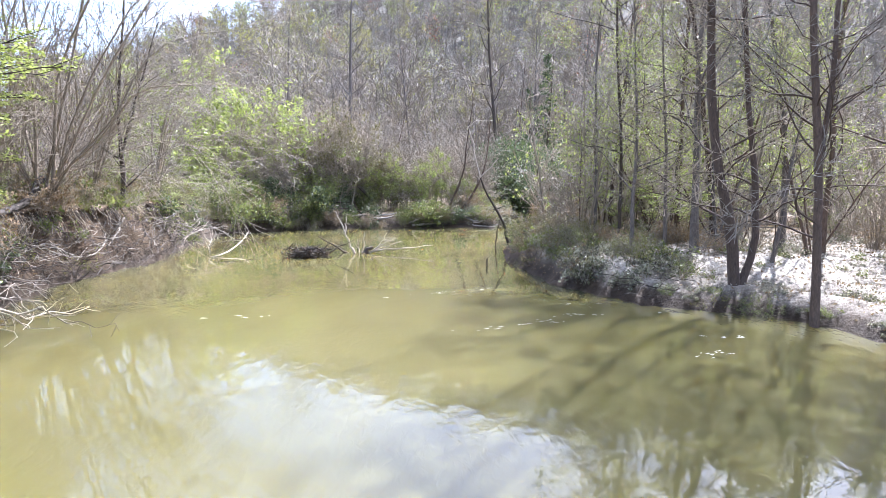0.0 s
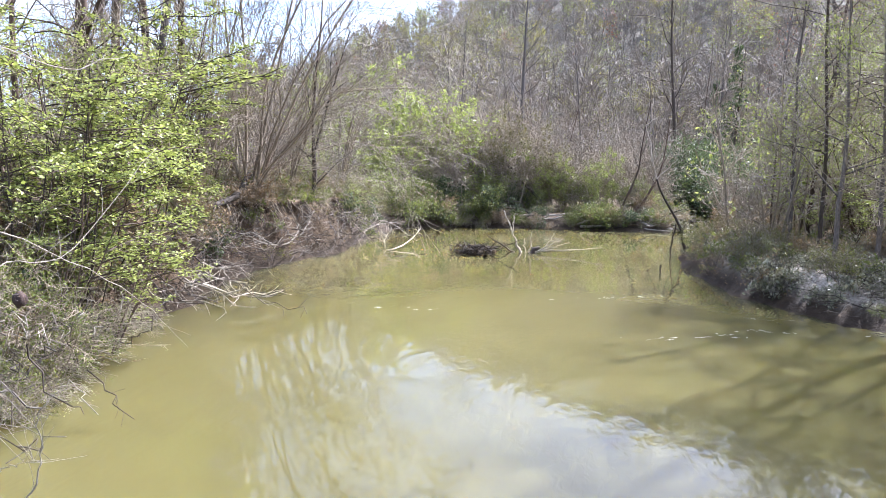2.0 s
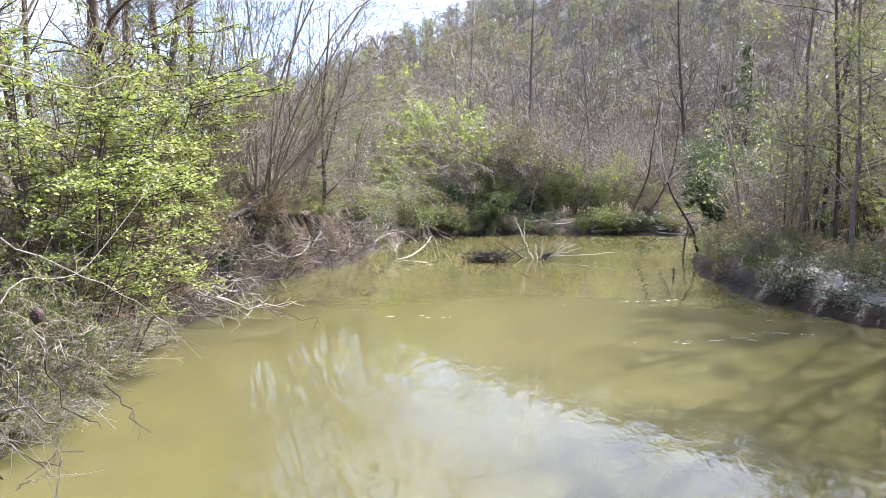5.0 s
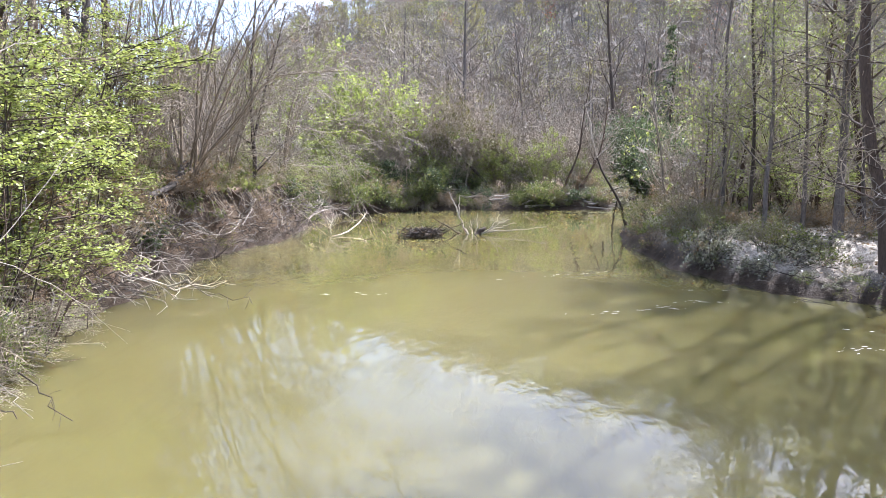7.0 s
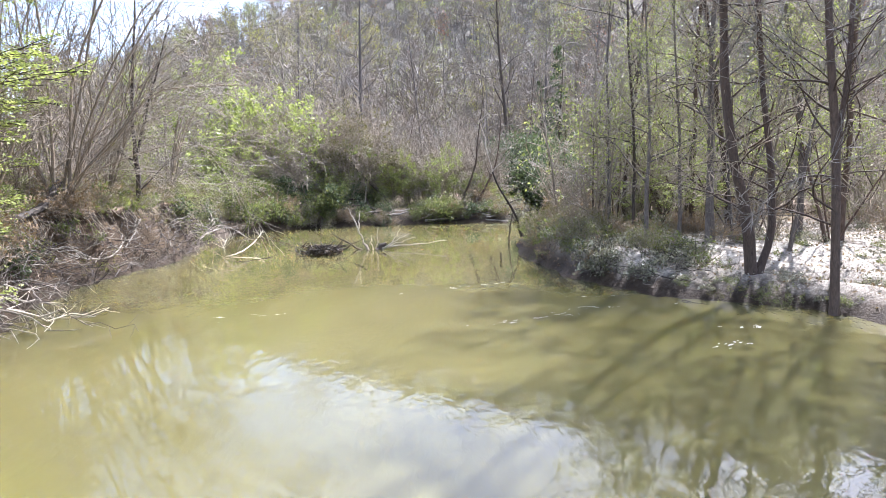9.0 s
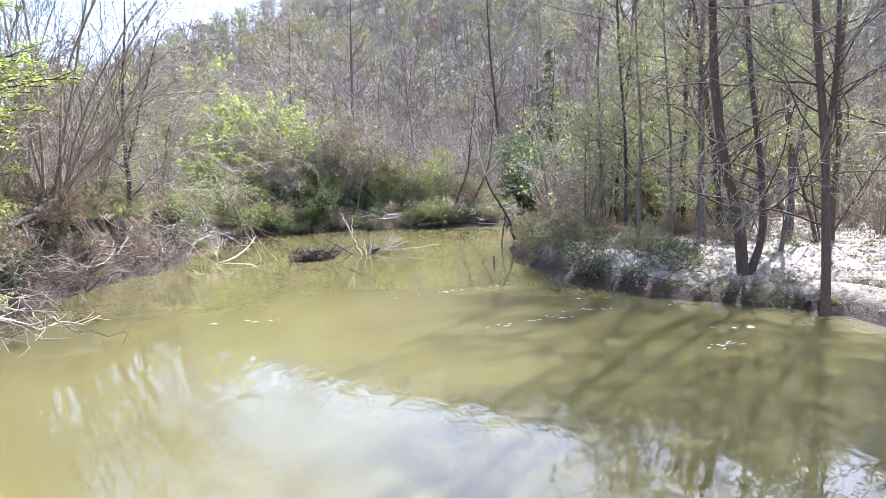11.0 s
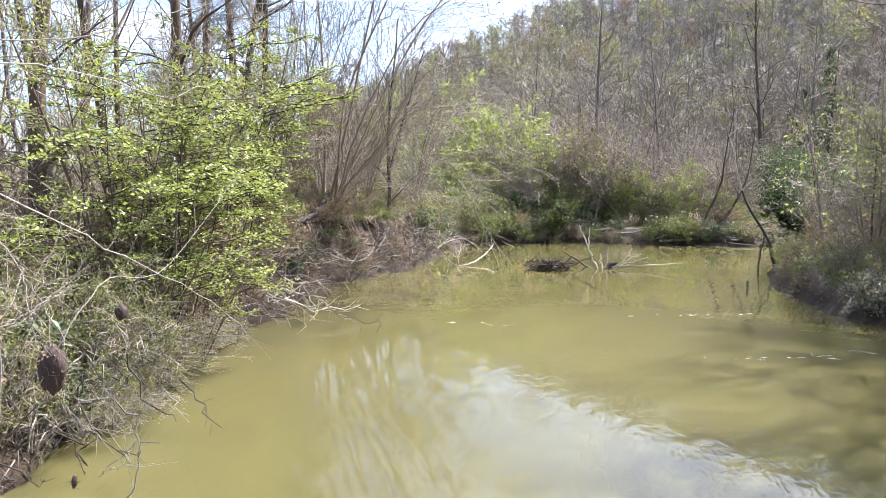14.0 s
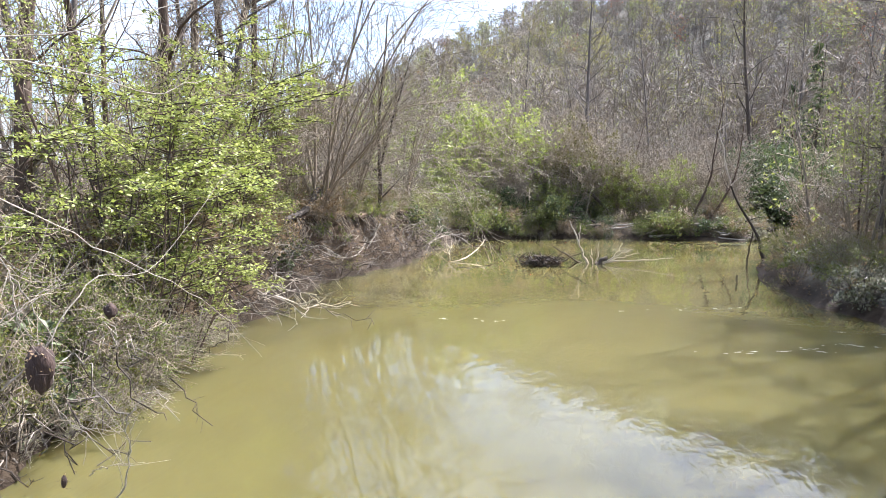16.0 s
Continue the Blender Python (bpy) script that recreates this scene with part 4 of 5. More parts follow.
# the wood behind the point bar
for k, (az, d, h) in enumerate([(16.4, 17.2, 7.0), (13.2, 19.5, 7.5), (19.0, 18.6, 6.5), (27.0, 17, 6.0)]):
    budding_tree(340 + k, h, 0.06, LEAF_SPRING, 2400, 0.028, "slim tree by the bar with fresh yellow-green leaves", 0.1).matrix_basis = pose(*at(az, d), 0, 0, 90 * k)
# the three past bearing 38 stand out of view, added to shade the water
for k, (az, d, h, r) in enumerate([(15.4, 18.6, 10, 0.05), (20.0, 20.5, 11, 0.08), (38.5, 13.4, 11, 0.12), (41, 15, 11, 0.12), (44, 13.2, 11, 0.12), (30.4, 18.5, 11, 0.07)]):
    ob = tall_tree(350 + k, h * 1.1, r, BARK_BROWN if k % 2 else BARK_DARK, 0.14, "slim dark bare tree at the back of the bar", "slim trees at the back of the bar")
    ob.matrix_basis = pose(*at(az, d), 0, 0, 71 * k)
# high crowns over the bar: unseen trees added to lay shade on the water
for k, (az, d, h, r) in enumerate([(39.5, 17.5, 16, 0.13), (37.5, 15.5, 16.5, 0.14), (42, 14.5, 16, 0.14), (47, 13.5, 16, 0.13), (51, 12.5, 15, 0.13)]):
    ob = tall_tree(360 + k, h, r, BARK_BROWN if k % 2 else BARK_GREY, 0.42, "added out-of-view bare tree whose high wide crown shades the water", "high-crowned trees behind the bar", boughs=64, thin=0.016)
    ob.matrix_basis = pose(*at(az, d), 0, 0, 61 * k)
strew(SAPLINGS, (0, 1, 2, 3, 4, 5, 6, 7), 310, 76, (8, 46), (16, 36), (0.8, 1.35), keep=1.2)
strew(THICKET, (0, 1, 2), 311, 48, (7.5, 46), (18.5, 36), (0.75, 1.3), keep=1.2)
strew(TREES, (0, 1, 2, 3, 4), 312, 24, (9, 50), (36, 62), (0.75, 1.05), keep=2)
strew(BUDDING, (0, 2), 313, 8, (8, 30), (22, 40), (0.6, 0.95), keep=2)
strew(SAPLINGS, (3, 7, 7), 342, 26, (9, 44), (18, 32), (0.8, 1.3), keep=1.2)
strew(LEAFY, (0, 1, 1, 3), 314, 24, (12, 46), (20, 34), (0.6, 1.1), keep=1.2)
strew(DRY, (0, 1), 351, 18, (9, 24), (15, 22), (0.4, 0.8), keep=0.5)
strew(LOW, (0, 2, 2, 2), 315, 50, (8.5, 18.5), (13, 22), (0.6, 1.2), keep=0.3)
strew(LOW, (0, 2, 2), 335, 18, (22, 42), (14.5, 22), (0.35, 0.8), keep=0.6)
strew(DRY, (0, 1, 2), 316, 34, (8, 42), (18, 28), (0.6, 1.1), keep=0.8)
strew_shore(LOW, (0, 2, 2, 2), 317, 50, 35, 40, (0.45, 2.2), (0.5, 1.0), stretch=(0.6, 1.0))
strew_shore(LOW, (0, 2, 2, 2), 327, 26, 40, 45, (0.1, 1.0), (0.28, 0.5), stretch=(0.5, 0.9))
strew(LOW, (0, 2), 353, 26, (24, 40), (12.3, 19), (0.25, 0.45), keep=0.8)
strew_shore(TANGLE, (1, 3), 354, 10, 40, 45, (0.1, 0.7), (0.3, 0.55), 20)
strew_shore(TANGLE, (1, 1, 2, 3), 318, 30, 34, 40, (0.2, 1.5), (0.5, 0.9), 20)
strew_shore(LEAFY, (1, 2), 319, 12, 35, 39, (0.6, 2.2), (0.4, 0.7))

# the high bank
for k, (az, d, s, f) in enumerate([(-54, 8.4, 0.95, 1), (-50.5, 9.0, 0.8, 1), (-47.5, 9.8, 1.1, 0), (-44.5, 10.8, 1.1, 3), (-42, 11.8, 1.05, 0), (-39.5, 13.2, 1.0, 3), (-37.3, 15.6, 1.25, 3), (-38.6, 14.6, 1.1, 0), (-44.0, 10.0, 0.9, 0), (-57.5, 8.0, 1.0, 1), (-46, 11.8, 1.3, 0), (-48.4, 10.6, 1.1, 3),
                                   (-41, 14.2, 1.3, 3), (-37.2, 15, 0.9, 1), (-61, 8.2, 1.0, 1), (-65, 7.8, 1.0, 1), (-48.5, 8.6, 0.8, 1), (-52, 7.8, 0.75, 1), (-45.5, 9.4, 0.75, 1), (-55, 7.3, 0.6, 2), (-50, 7.9, 0.6, 2), (-60, 6.6, 0.8, 1), (-64, 6.2, 0.8, 1), (-58, 6.9, 0.7, 2), (-69, 6.4, 0.9, 1)]):
    LEAFY.set(f, at(az, d), 83 * k, s, stretch=1.3 if f in (0, 3) else 1.12)
for k, (az, d, s, f) in enumerate([(-39.8, 14.4, 0.95, 7), (-37.6, 15.6, 0.9, 7), (-43, 12.6, 0.9, 7), (-46.5, 12.4, 1.0, 7), (-35.2, 18.4, 0.9, 7), (-50, 11.2, 1.0, 7)]):
    SAPLINGS.set(f, at(az, d), 47 * k, s)
for k, (x, y, s) in enumerate([(-5.9, 5.0, 0.62), (-6.3, 5.9, 0.7), (-6.7, 6.5, 0.6), (-5.6, 4.3, 0.5), (-7.0, 7.5, 0.5)]):
    OVERHANG.set(0, (x - 0.35, y, float(land(x - 0.35, y)) - 0.03), 40 + 70 * k, s, (0, 14))
strew(THICKET, (0, 1, 2), 320, 50, (-66, -22), (10, 32), (0.6, 1.1), keep=1.4)
strew(SAPLINGS, (0, 1, 2, 3, 5, 6), 321, 54, (-68, -20), (12.5, 34), (0.7, 1.2), keep=1.5)
strew(DRY, (0, 1, 2), 322, 80, (-66, -20), (7, 30), (0.7, 1.3), keep=0.6)
strew_shore(DRY, (0, 1, 2), 326, 26, 3, 9, (0.3, 1.7), (0.8, 1.1))
strew_shore(DRY, (0, 1, 2), 328, 34, 8, 17, (0.7, 2.6), (0.8, 1.1))
strew_shore(TANGLE, (1, 1, 1, 3, 0), 329, 46, 7, 17, (0.1, 1.2), (0.6, 1.05), 25)
strew_shore(TANGLE, (1, 2, 3), 339, 30, 3, 8, (0.0, 1.2), (0.6, 1.0), 25)
strew_shore(LOW, (0, 1), 323, 44, 3, 17, (0.1, 2.0), (0.8, 1.6))
strew_shore(LEAFY, (1, 2), 324, 14, 13, 18, (0.3, 2.0), (0.5, 0.95))
strew_shore(LEAFY, (1, 2, 2), 344, 12, 8, 17, (0.5, 1.6), (0.3, 0.6), 18)
strew_shore(LEAFY, (0, 1, 3), 345, 30, 9, 19, (1.1, 3.4), (0.3, 0.6), 18)
strew_shore(LEAFY, (0, 1, 2), 350, 16, 14, 18, (0.2, 1.6), (0.45, 0.85), 14)
strew_shore(LOW, (0,), 346, 60, 8, 19, (0.45, 2.4), (0.8, 1.4))
strew(SAPLINGS, (0, 1, 2, 5, 6), 347, 9, (-64, -38), (10.5, 18), (1.0, 1.5), keep=1.5)
strew(TREES, (0, 1, 2, 3, 4), 348, 4, (-66, -40), (13, 26), (0.7, 1.0), keep=1.5)
strew(TREES, (0, 1, 2, 3, 4), 325, 12, (-75, -37), (30, 60), (0.8, 1.1))

def bank_lip(first, last):
    """The undercut top of the bank: a ragged shelf of turf with roots hanging from it."""
    rng = np.random.default_rng(65)
    run = SHORE[first:last + 1]
    seg = np.linalg.norm(np.diff(run, axis=0), axis=1)
    total = seg.sum()
    s = np.arange(0, total, 0.14)
    cum = np.concatenate([[0], np.cumsum(seg)])
    mid = np.stack([np.interp(s, cum, run[:, 0]), np.interp(s, cum, run[:, 1])], -1)
    for _ in range(12):
        mid[1:-1] = (mid[:-2] + 2 * mid[1:-1] + mid[2:]) / 4
    d = np.gradient(mid, axis=0)
    d /= np.linalg.norm(d, axis=1)[:, None]
    inward = np.stack([-d[:, 1], d[:, 0]], -1)
    ends = smooth(0, 1.5, s) * smooth(total, total - 1.5, s)
    rag = 0.5 + 0.26 * waves(s, 0 * s, 1.1, 41) + 0.13 * waves(s, 0 * s, 4.7, 42) + 0.05 * waves(s, 0 * s, 13.0, 43) + 0.6 * (1 - ends)
    back = mid + inward * 1.5
    top = land(back[:, 0], back[:, 1])
    rows = []
    for off, up in ((1.5, -0.06), (1.15, 0.03), (0.8, 0.05), (0.34, 0.02), (0.06, -0.03), (0.0, -0.1), (0.1, -0.19), (0.4, -0.27), (1.0, -0.36)):
        o = rag + off if off < 1 else np.full(len(s), rag.mean() + off)
        p = mid + inward * o[:, None]
        rows.append(np.stack([p[:, 0], p[:, 1], top + up + 0.05 * waves(p[:, 0], p[:, 1], 5.0, 44) + 0.03 * waves(p[:, 0], p[:, 1], 12.0, 45)], -1))
    v = np.stack(rows, 1)
    n, m = v.shape[:2]
    i, j = np.meshgrid(np.arange(n - 1), np.arange(m - 1), indexing="ij")
    q = np.stack([i * m + j, i * m + j + 1, (i + 1) * m + j + 1, (i + 1) * m + j], -1).reshape(-1, 4)
    ob = part("bank_lip", (v.reshape(-1, 3), q), GROUND)
    tagged(ob, "undercut shelf of earth and litter topping the dark cut bank", "ground", kind="structure")
    roots = []
    for k in range(420):
        a = int(rng.integers(2, n - 2))
        p = v[a, 5] + rng.normal(0, 0.05, 3)
        w = line(rng, p, (-inward[a, 0] * 0.5, -inward[a, 1] * 0.5, -0.8 + rng.normal(0, 0.4)), rng.uniform(0.2, 1.0), 5, 0.2, -0.12)
        roots.append((w, tapered(rng.uniform(0.005, 0.014), 0.004, len(w))))
    part("root_fringe", tubes(roots[::2]), TWIG_RED, ob, kind="stuff")
    part("root_fringe", tubes(roots[1::2]), BARK_DARK, ob, kind="stuff")


bank_lip(8, 17)

# ---------------------------------------------------------------- wood in the water
def stick(p, q, r0, r1, seed, wander=0.04, name="stick", parent=None, wood=DEADWOOD, segs=6):
    rng = np.random.default_rng(seed)
    p, q = np.array(p, float), np.array(q, float)
    t = np.linspace(0, 1, segs + 1)[:, None]
    pts = p + (q - p) * t + rng.normal(0, wander, (segs + 1, 3)) * np.sin(t * np.pi)
    return part(name, tube(pts, tapered(r0, r1, segs + 1), 6), wood, parent)


def snag():
    """Bleached branch standing out of the creek on a sunken limb."""
    root = tagged(new("snag"), "bleached forked branch sticking out of the creek", "driftwood")
    root.matrix_basis = Matrix.Translation((-2.93, 21.00, 0))
    for k, (p, q, r0, r1, wood) in enumerate([
            ((0, 0, -0.3), (-0.45, 0, 0.75), 0.04, 0.024, DEADWOOD), ((-0.44, 0, 0.73), (-0.75, 0, 1.45), 0.024, 0.009, DEADWOOD), ((-0.42, 0, 0.7), (-0.4, 0.05, 1.3), 0.016, 0.007, DEADWOOD),
            ((0.15, 0, -0.2), (0.25, 0, 0.75), 0.024, 0.009, DEADWOOD), ((0.02, 0, -0.1), (0.0, 0.05, 0.5), 0.02, 0.008, DEADWOOD), ((0.35, 0, 0.0), (1.3, -0.1, 0.55), 0.026, 0.009, DEADWOOD),
            ((0.35, 0, 0.05), (2.6, 0.1, 0.28), 0.022, 0.008, DEADWOOD), ((0.7, 0, 0.2), (1.0, 0.1, 0.7), 0.014, 0.006, DEADWOOD), ((0.6, 0, 0.1), (1.5, 0.2, 0.4), 0.014, 0.006, DEADWOOD),
            ((-0.2, 0.1, -0.1), (-1.4, 0.3, 0.55), 0.03, 0.012, BARK_DARK), ((0.2, -0.1, -0.05), (0.5, 0.1, 0.2), 0.08, 0.045, BARK_DARK)]):
        rng = np.random.default_rng(600 + k)
        t = np.linspace(0, 1, 8)[:, None]
        pts = np.array(p) + (np.array(q) - np.array(p)) * t + rng.normal(0, 0.03, (8, 3)) * np.sin(t * np.pi)
        main = (pts, 1.35 * tapered(r0, r1, 8) * rng.uniform(0.88, 1.12, 8))
        part("branch", tubes([main] + sprout(rng, *main, 3, 0.35, 42, 0.32, 0.5, 0.15, 0.02, 3, 0.004)), wood, root)


snag()


def debris_raft():
    """Matted roots and leaves caught against the snag."""
    rng = np.random.default_rng(12)
    root = tagged(new("debris_raft"), "dark raft of matted roots and dead leaves afloat", "driftwood")
    root.matrix_basis = Matrix.Translation((-4.42, 19.83, 0))
    lines = []
    for k in range(120):
        a = rng.uniform(0, 6.28)
        p = np.array((rng.normal(0, 0.3), rng.normal(0, 0.2), rng.uniform(-0.06, 0.3)))
        q = line(rng, p, (math.cos(a), math.sin(a) * 0.5, rng.uniform(-0.1, 0.5)), rng.uniform(0.15, 0.5), 3, 0.2)
        lines.append((q, tapered(rng.uniform(0.015, 0.04), 0.008, len(q))))
    part("root_mat", tubes(lines), BARK_DARK, root, kind="stuff")
    part("dead_leaf_mat", leaves(rng, rng.normal(0, 1, (500, 3)) * (0.3, 0.2, 0.09) + (0, 0, 0.12), 0.055, 0.02), LEAF_SODDEN, root, smooth=False, kind="stuff")
    stick((0.5, 0.1, 0.0), (1.5, 0.2, 0.55), 0.03, 0.012, 31, parent=root, name="limb", wood=BARK_DARK)


debris_raft()


post = stick((1.3, 17.9, -0.4), (1.3, 17.9, 0.22), 0.04, 0.03, 51, 0.01, "stake", wood=BARK_DARK)
tagged(post, "short dark stub of wood standing in the creek", "driftwood")

leaner = tagged(new("leaning_branch"), "dead forked branch leaning out from the bar over the creek", "driftwood")
leaner.matrix_basis = Matrix.Translation((2.39, 22.24, 0))
stick((0.15, 0, -0.1), (-1.05, 0, 2.6), 0.06, 0.03, 61, 0.05, "branch", leaner, BARK_DARK, 8)
stick((-1.05, 0, 2.6), (-1.5, 0, 4.4), 0.03, 0.012, 62, 0.05, "branch", leaner)
stick((-1.05, 0, 2.6), (-0.4, 0, 3.3), 0.02, 0.008, 63, 0.04, "branch", leaner)
stick((-0.5, 0.05, -0.2), (-0.35, 0, 1.1), 0.035, 0.02, 64, 0.03, "branch", leaner, BARK_DARK)
stick((-1.5, 0, 4.4), (-1.1, 0, 4.7), 0.015, 0.008, 65, 0.02, "branch", leaner)

# fallen wood along the far bank
for k in range(26):
    rng = np.random.default_rng(400 + k)
    x = rng.uniform(-8, 2.8)
    y = 31.7 + 0.05 * (x + 4) + rng.uniform(0.2, 1.1)
    a = rng.normal(0, 0.35)
    ln = rng.uniform(0.8, 2.6)
    z = float(land(x, y))
    ob = stick((-ln / 2 * math.cos(a), -ln / 2 * math.sin(a), 0), (ln / 2 * math.cos(a), ln / 2 * math.sin(a), rng.normal(0.1, 0.15)), rng.uniform(0.03, 0.09), 0.02, 430 + k, 0.06, "driftwood_stick", wood=DEADWOOD if k % 3 else BARK_DARK)
    ob.matrix_basis = Matrix.Translation((x, y, z + 0.08))
    tagged(ob, "weathered stick stranded along the far bank", "driftwood", "sticks on the far bank")
fallen = stick((-6.16, 34.66, 3.6), (-3.18, 33.84, 0.7), 0.12, 0.07, 71, 0.1, "dead_tree", wood=BARK_DARK)
tagged(fallen, "dark dead trunk fallen aslant on the far bank", "tree")


def brush_pile(name, foot, seed, count, reach, heading, label, lift=0.5, stout=1.0, dark=False):
    """Flood-dropped branches heaped on the bank and trailing in the water."""
    rng = np.random.default_rng(seed)
    root = tagged(new(name), label, "driftwood", "flood-dropped branches")
    root.matrix_basis = Matrix.Translation(foot)
    for k in range(count):
        a = radians(heading) + rng.normal(0, 0.5)
        ln = reach * rng.uniform(0.4, 1.2)
        p = np.array((rng.normal(0, 0.5), rng.normal(0, 0.5), rng.uniform(0.05, lift)))
        q = p + np.array((math.sin(a) * ln, math.cos(a) * ln, rng.normal(-0.15, 0.25)))
        w = (BARK_DARK, BARK_DARK, BARK_GREY, BARK_GREY, TWIG)[k % 5] if dark else DEADWOOD if rng.random() < (0.25 if stout > 0.7 else 0.06) else BARK_DARK if rng.random() < 0.6 else TWIG
        pts = p + (q - p) * np.linspace(0, 1, 7)[:, None] + rng.normal(0, 0.06, (7, 3))
        main = (pts, tapered(rng.uniform(0.010, 0.028) * stout, 0.005, 7))
        twigs = sprout(rng, *main, 4, 0.2, 42, ln * 0.4, 0.6, 0.16, 0.0, 4, 0.0032 if stout < 0.6 else 0.005)
        part("branch", tubes([main] + twigs), w, root)


brush_pile("brush_pile", (-7.90, 9.17, 0.2), 500, 14, 1.5, 80, "heap of bleached flood-dropped branches trailing into the creek", 0.6, 0.8)
brush_pile("brush_pile", (-8.90, 11.44, 0.25), 501, 14, 1.5, 60, "heap of grey dead branches at the foot of the cut bank", 0.7, 0.75)
for k, (x, y, turn) in enumerate([(-8.05, 9.55, 20), (-8.50, 10.40, 150), (-8.84, 11.16, 10), (-9.14, 11.91, 190), (-9.39, 12.77, 60), (-9.60, 13.73, 0), (-9.40, 14.51, 150), (-8.92, 15.30, 30), (-8.92, 16.16, 170),
                                  (-8.92, 17.12, 0), (-8.83, 18.09, 190), (-8.58, 18.96, 15), (-8.63, 19.72, 170), (-8.83, 20.48, 330), (-9.33, 21.52, 150)]):
    brush_pile("root_tangle", (x, y, 0.2), 520 + k, 20, 1.1, turn, "dark tangle of bared roots and twigs hanging on the cut bank", 1.15, 0.62, True)
brush_pile("brush_pile", (0.60, 33.76, 0.35), 507, 12, 2.2, 85, "dark drift logs jammed along the far bank", 0.4, 3.0, True)
brush_pile("brush_pile", (1.99, 34.23, 0.35), 508, 10, 2.0, 95, "dark drift logs jammed along the far bank", 0.4, 3.0, True)
brush_pile("brush_pile", (-2.19, 33.47, 0.3), 509, 9, 2.0, 95, "dark drift logs jammed along the far bank", 0.35, 2.6, True)
brush_pile("brush_pile", (-6.18, 4.41, 0.3), 504, 26, 0.6, 120, "tangle of dead twigs on the dark near bank", 0.8, 0.36)
brush_pile("brush_pile", (-5.77, 3.45, 0.3), 505, 26, 0.6, 100, "tangle of dead twigs on the dark near bank", 0.9, 0.4)
for k, (x, y) in enumerate([(-5.37, 2.69), (-5.62, 3.26), (-5.93, 3.83), (-6.38, 4.69), (-6.83, 5.54), (-7.18, 6.39), (-7.59, 7.64)]):
    brush_pile("root_tangle", (x, y, 0.15), 540 + k, 16, 0.5, 60 + 50 * k, "dark tangle of roots and twigs low on the near bank", 0.7, 0.42, True)
brush_pile("brush_pile", (4.67, 12.39, 0.25), 506, 12, 1.0, -60, "dead twigs hanging over the edge of the bar", 0.5, 0.5)

def limb(points, r0, r1, seed, wood, label, twigs=6):
    """A single fallen limb with a few broken side branches."""
    rng = np.random.default_rng(seed)
    p = bent(points, 16) + rng.normal(0, 0.015, (16, 3))
    p[:, 2] = np.maximum(p[:, 2], np.where(shore_distance(p[:, 0], p[:, 1]) > 0.1, land(p[:, 0], p[:, 1]) + 0.07, -1))
    for _ in range(3):
        p[1:-1, 2] = (p[:-2, 2] + 2 * p[1:-1, 2] + p[2:, 2]) / 4
    main = (p, tapered(r0, r1, 16))
    root = tagged(new("fallen_limb"), label, "driftwood", "fallen limbs on the cut bank")
    part("limb", tube(*main, 7), wood, root)
    for q in sprout(rng, *main, twigs + (6 if seed > 20 else 0), 0.25, 45, 0.8, 0.5, 0.14, 0.0, 4, 0.006):
        part("side_branch", tube(*q, 5), wood, root)


limb([(-9.95, 15.3, 2.5), (-9.74, 14.56, 2.07), (-9.58, 13.22, 1.37), (-9.09, 11.70, 0.76), (-8.58, 10.32, 0.17), (-8.04, 8.75, -0.05)], 0.11, 0.04, 1, BARK_DARK, "dark trunk slumped off the bank towards the water", 9)
limb([(-16.45, 33.16, 1.90), (-9.60, 18.77, 1.25), (-9.38, 17.25, 0.85), (-9.11, 15.97, 0.50), (-9.36, 14.55, 0.20), (-9.49, 13.75, 0.06)], 0.03, 0.012, 2, TWIG, "long grey limb sliding off the cut bank")
limb([(-9.38, 18.07, 1.20), (-9.04, 16.72, 0.85), (-9.20, 16.28, 0.50), (-9.24, 15.28, 0.30)], 0.022, 0.01, 3, TWIG, "grey limb sliding off the cut bank")
limb([(-9.30, 15.39, 0.35), (-9.43, 14.39, 0.20), (-9.25, 12.91, 0.10)], 0.03, 0.012, 4, TWIG, "grey limb lying along the foot of the bank")
limb([(-8.03, 8.21, 0.10), (-7.83, 8.77, 0.20), (-7.95, 9.81, 0.25), (-8.35, 11.78, 0.25)], 0.022, 0.008, 5, DEADWOOD, "pale limb trailing into the creek")
limb([(-7.62, 8.40, 0.05), (-7.85, 9.36, 0.20), (-7.95, 10.13, 0.35), (-8.49, 11.53, 0.50)], 0.02, 0.007, 6, BARK_GREY, "grey limb trailing into the creek")
limb([(-8.05, 8.57, 0.30), (-7.93, 9.12, 0.30), (-7.90, 9.83, 0.25), (-7.29, 10.08, 0.05)], 0.018, 0.007, 7, BARK_GREY, "grey limb trailing into the creek")
limb([(-8.21, 11.62, 0.40), (-7.84, 11.23, 0.20), (-7.43, 10.90, 0.06), (-6.95, 10.10, 0.03)], 0.015, 0.006, 8, DEADWOOD, "pale hooked limb trailing into the creek")
limb([(-8.51, 9.67, 0.45), (-8.47, 9.98, 0.50), (-8.49, 10.41, 0.50)], 0.09, 0.05, 9, BARK_BROWN, "dark rotting log lodged under the cut bank")
limb([(-10.81, 13.56, 1.35), (-10.54, 14.12, 1.45), (-10.55, 15.34, 1.55)], 0.08, 0.04, 10, BARK_DARK, "dark root jutting from the cut bank")
limb([(-8.50, 11.12, 0.40), (-8.35, 11.67, 0.20), (-7.85, 11.95, 0.10)], 0.02, 0.008, 11, DEADWOOD, "pale broken limb poking out over the creek")
limb([(-9.47, 11.97, 0.80), (-9.28, 12.60, 0.60), (-9.46, 13.88, 0.60)], 0.016, 0.006, 12, TWIG, "grey limb caught on the cut bank")
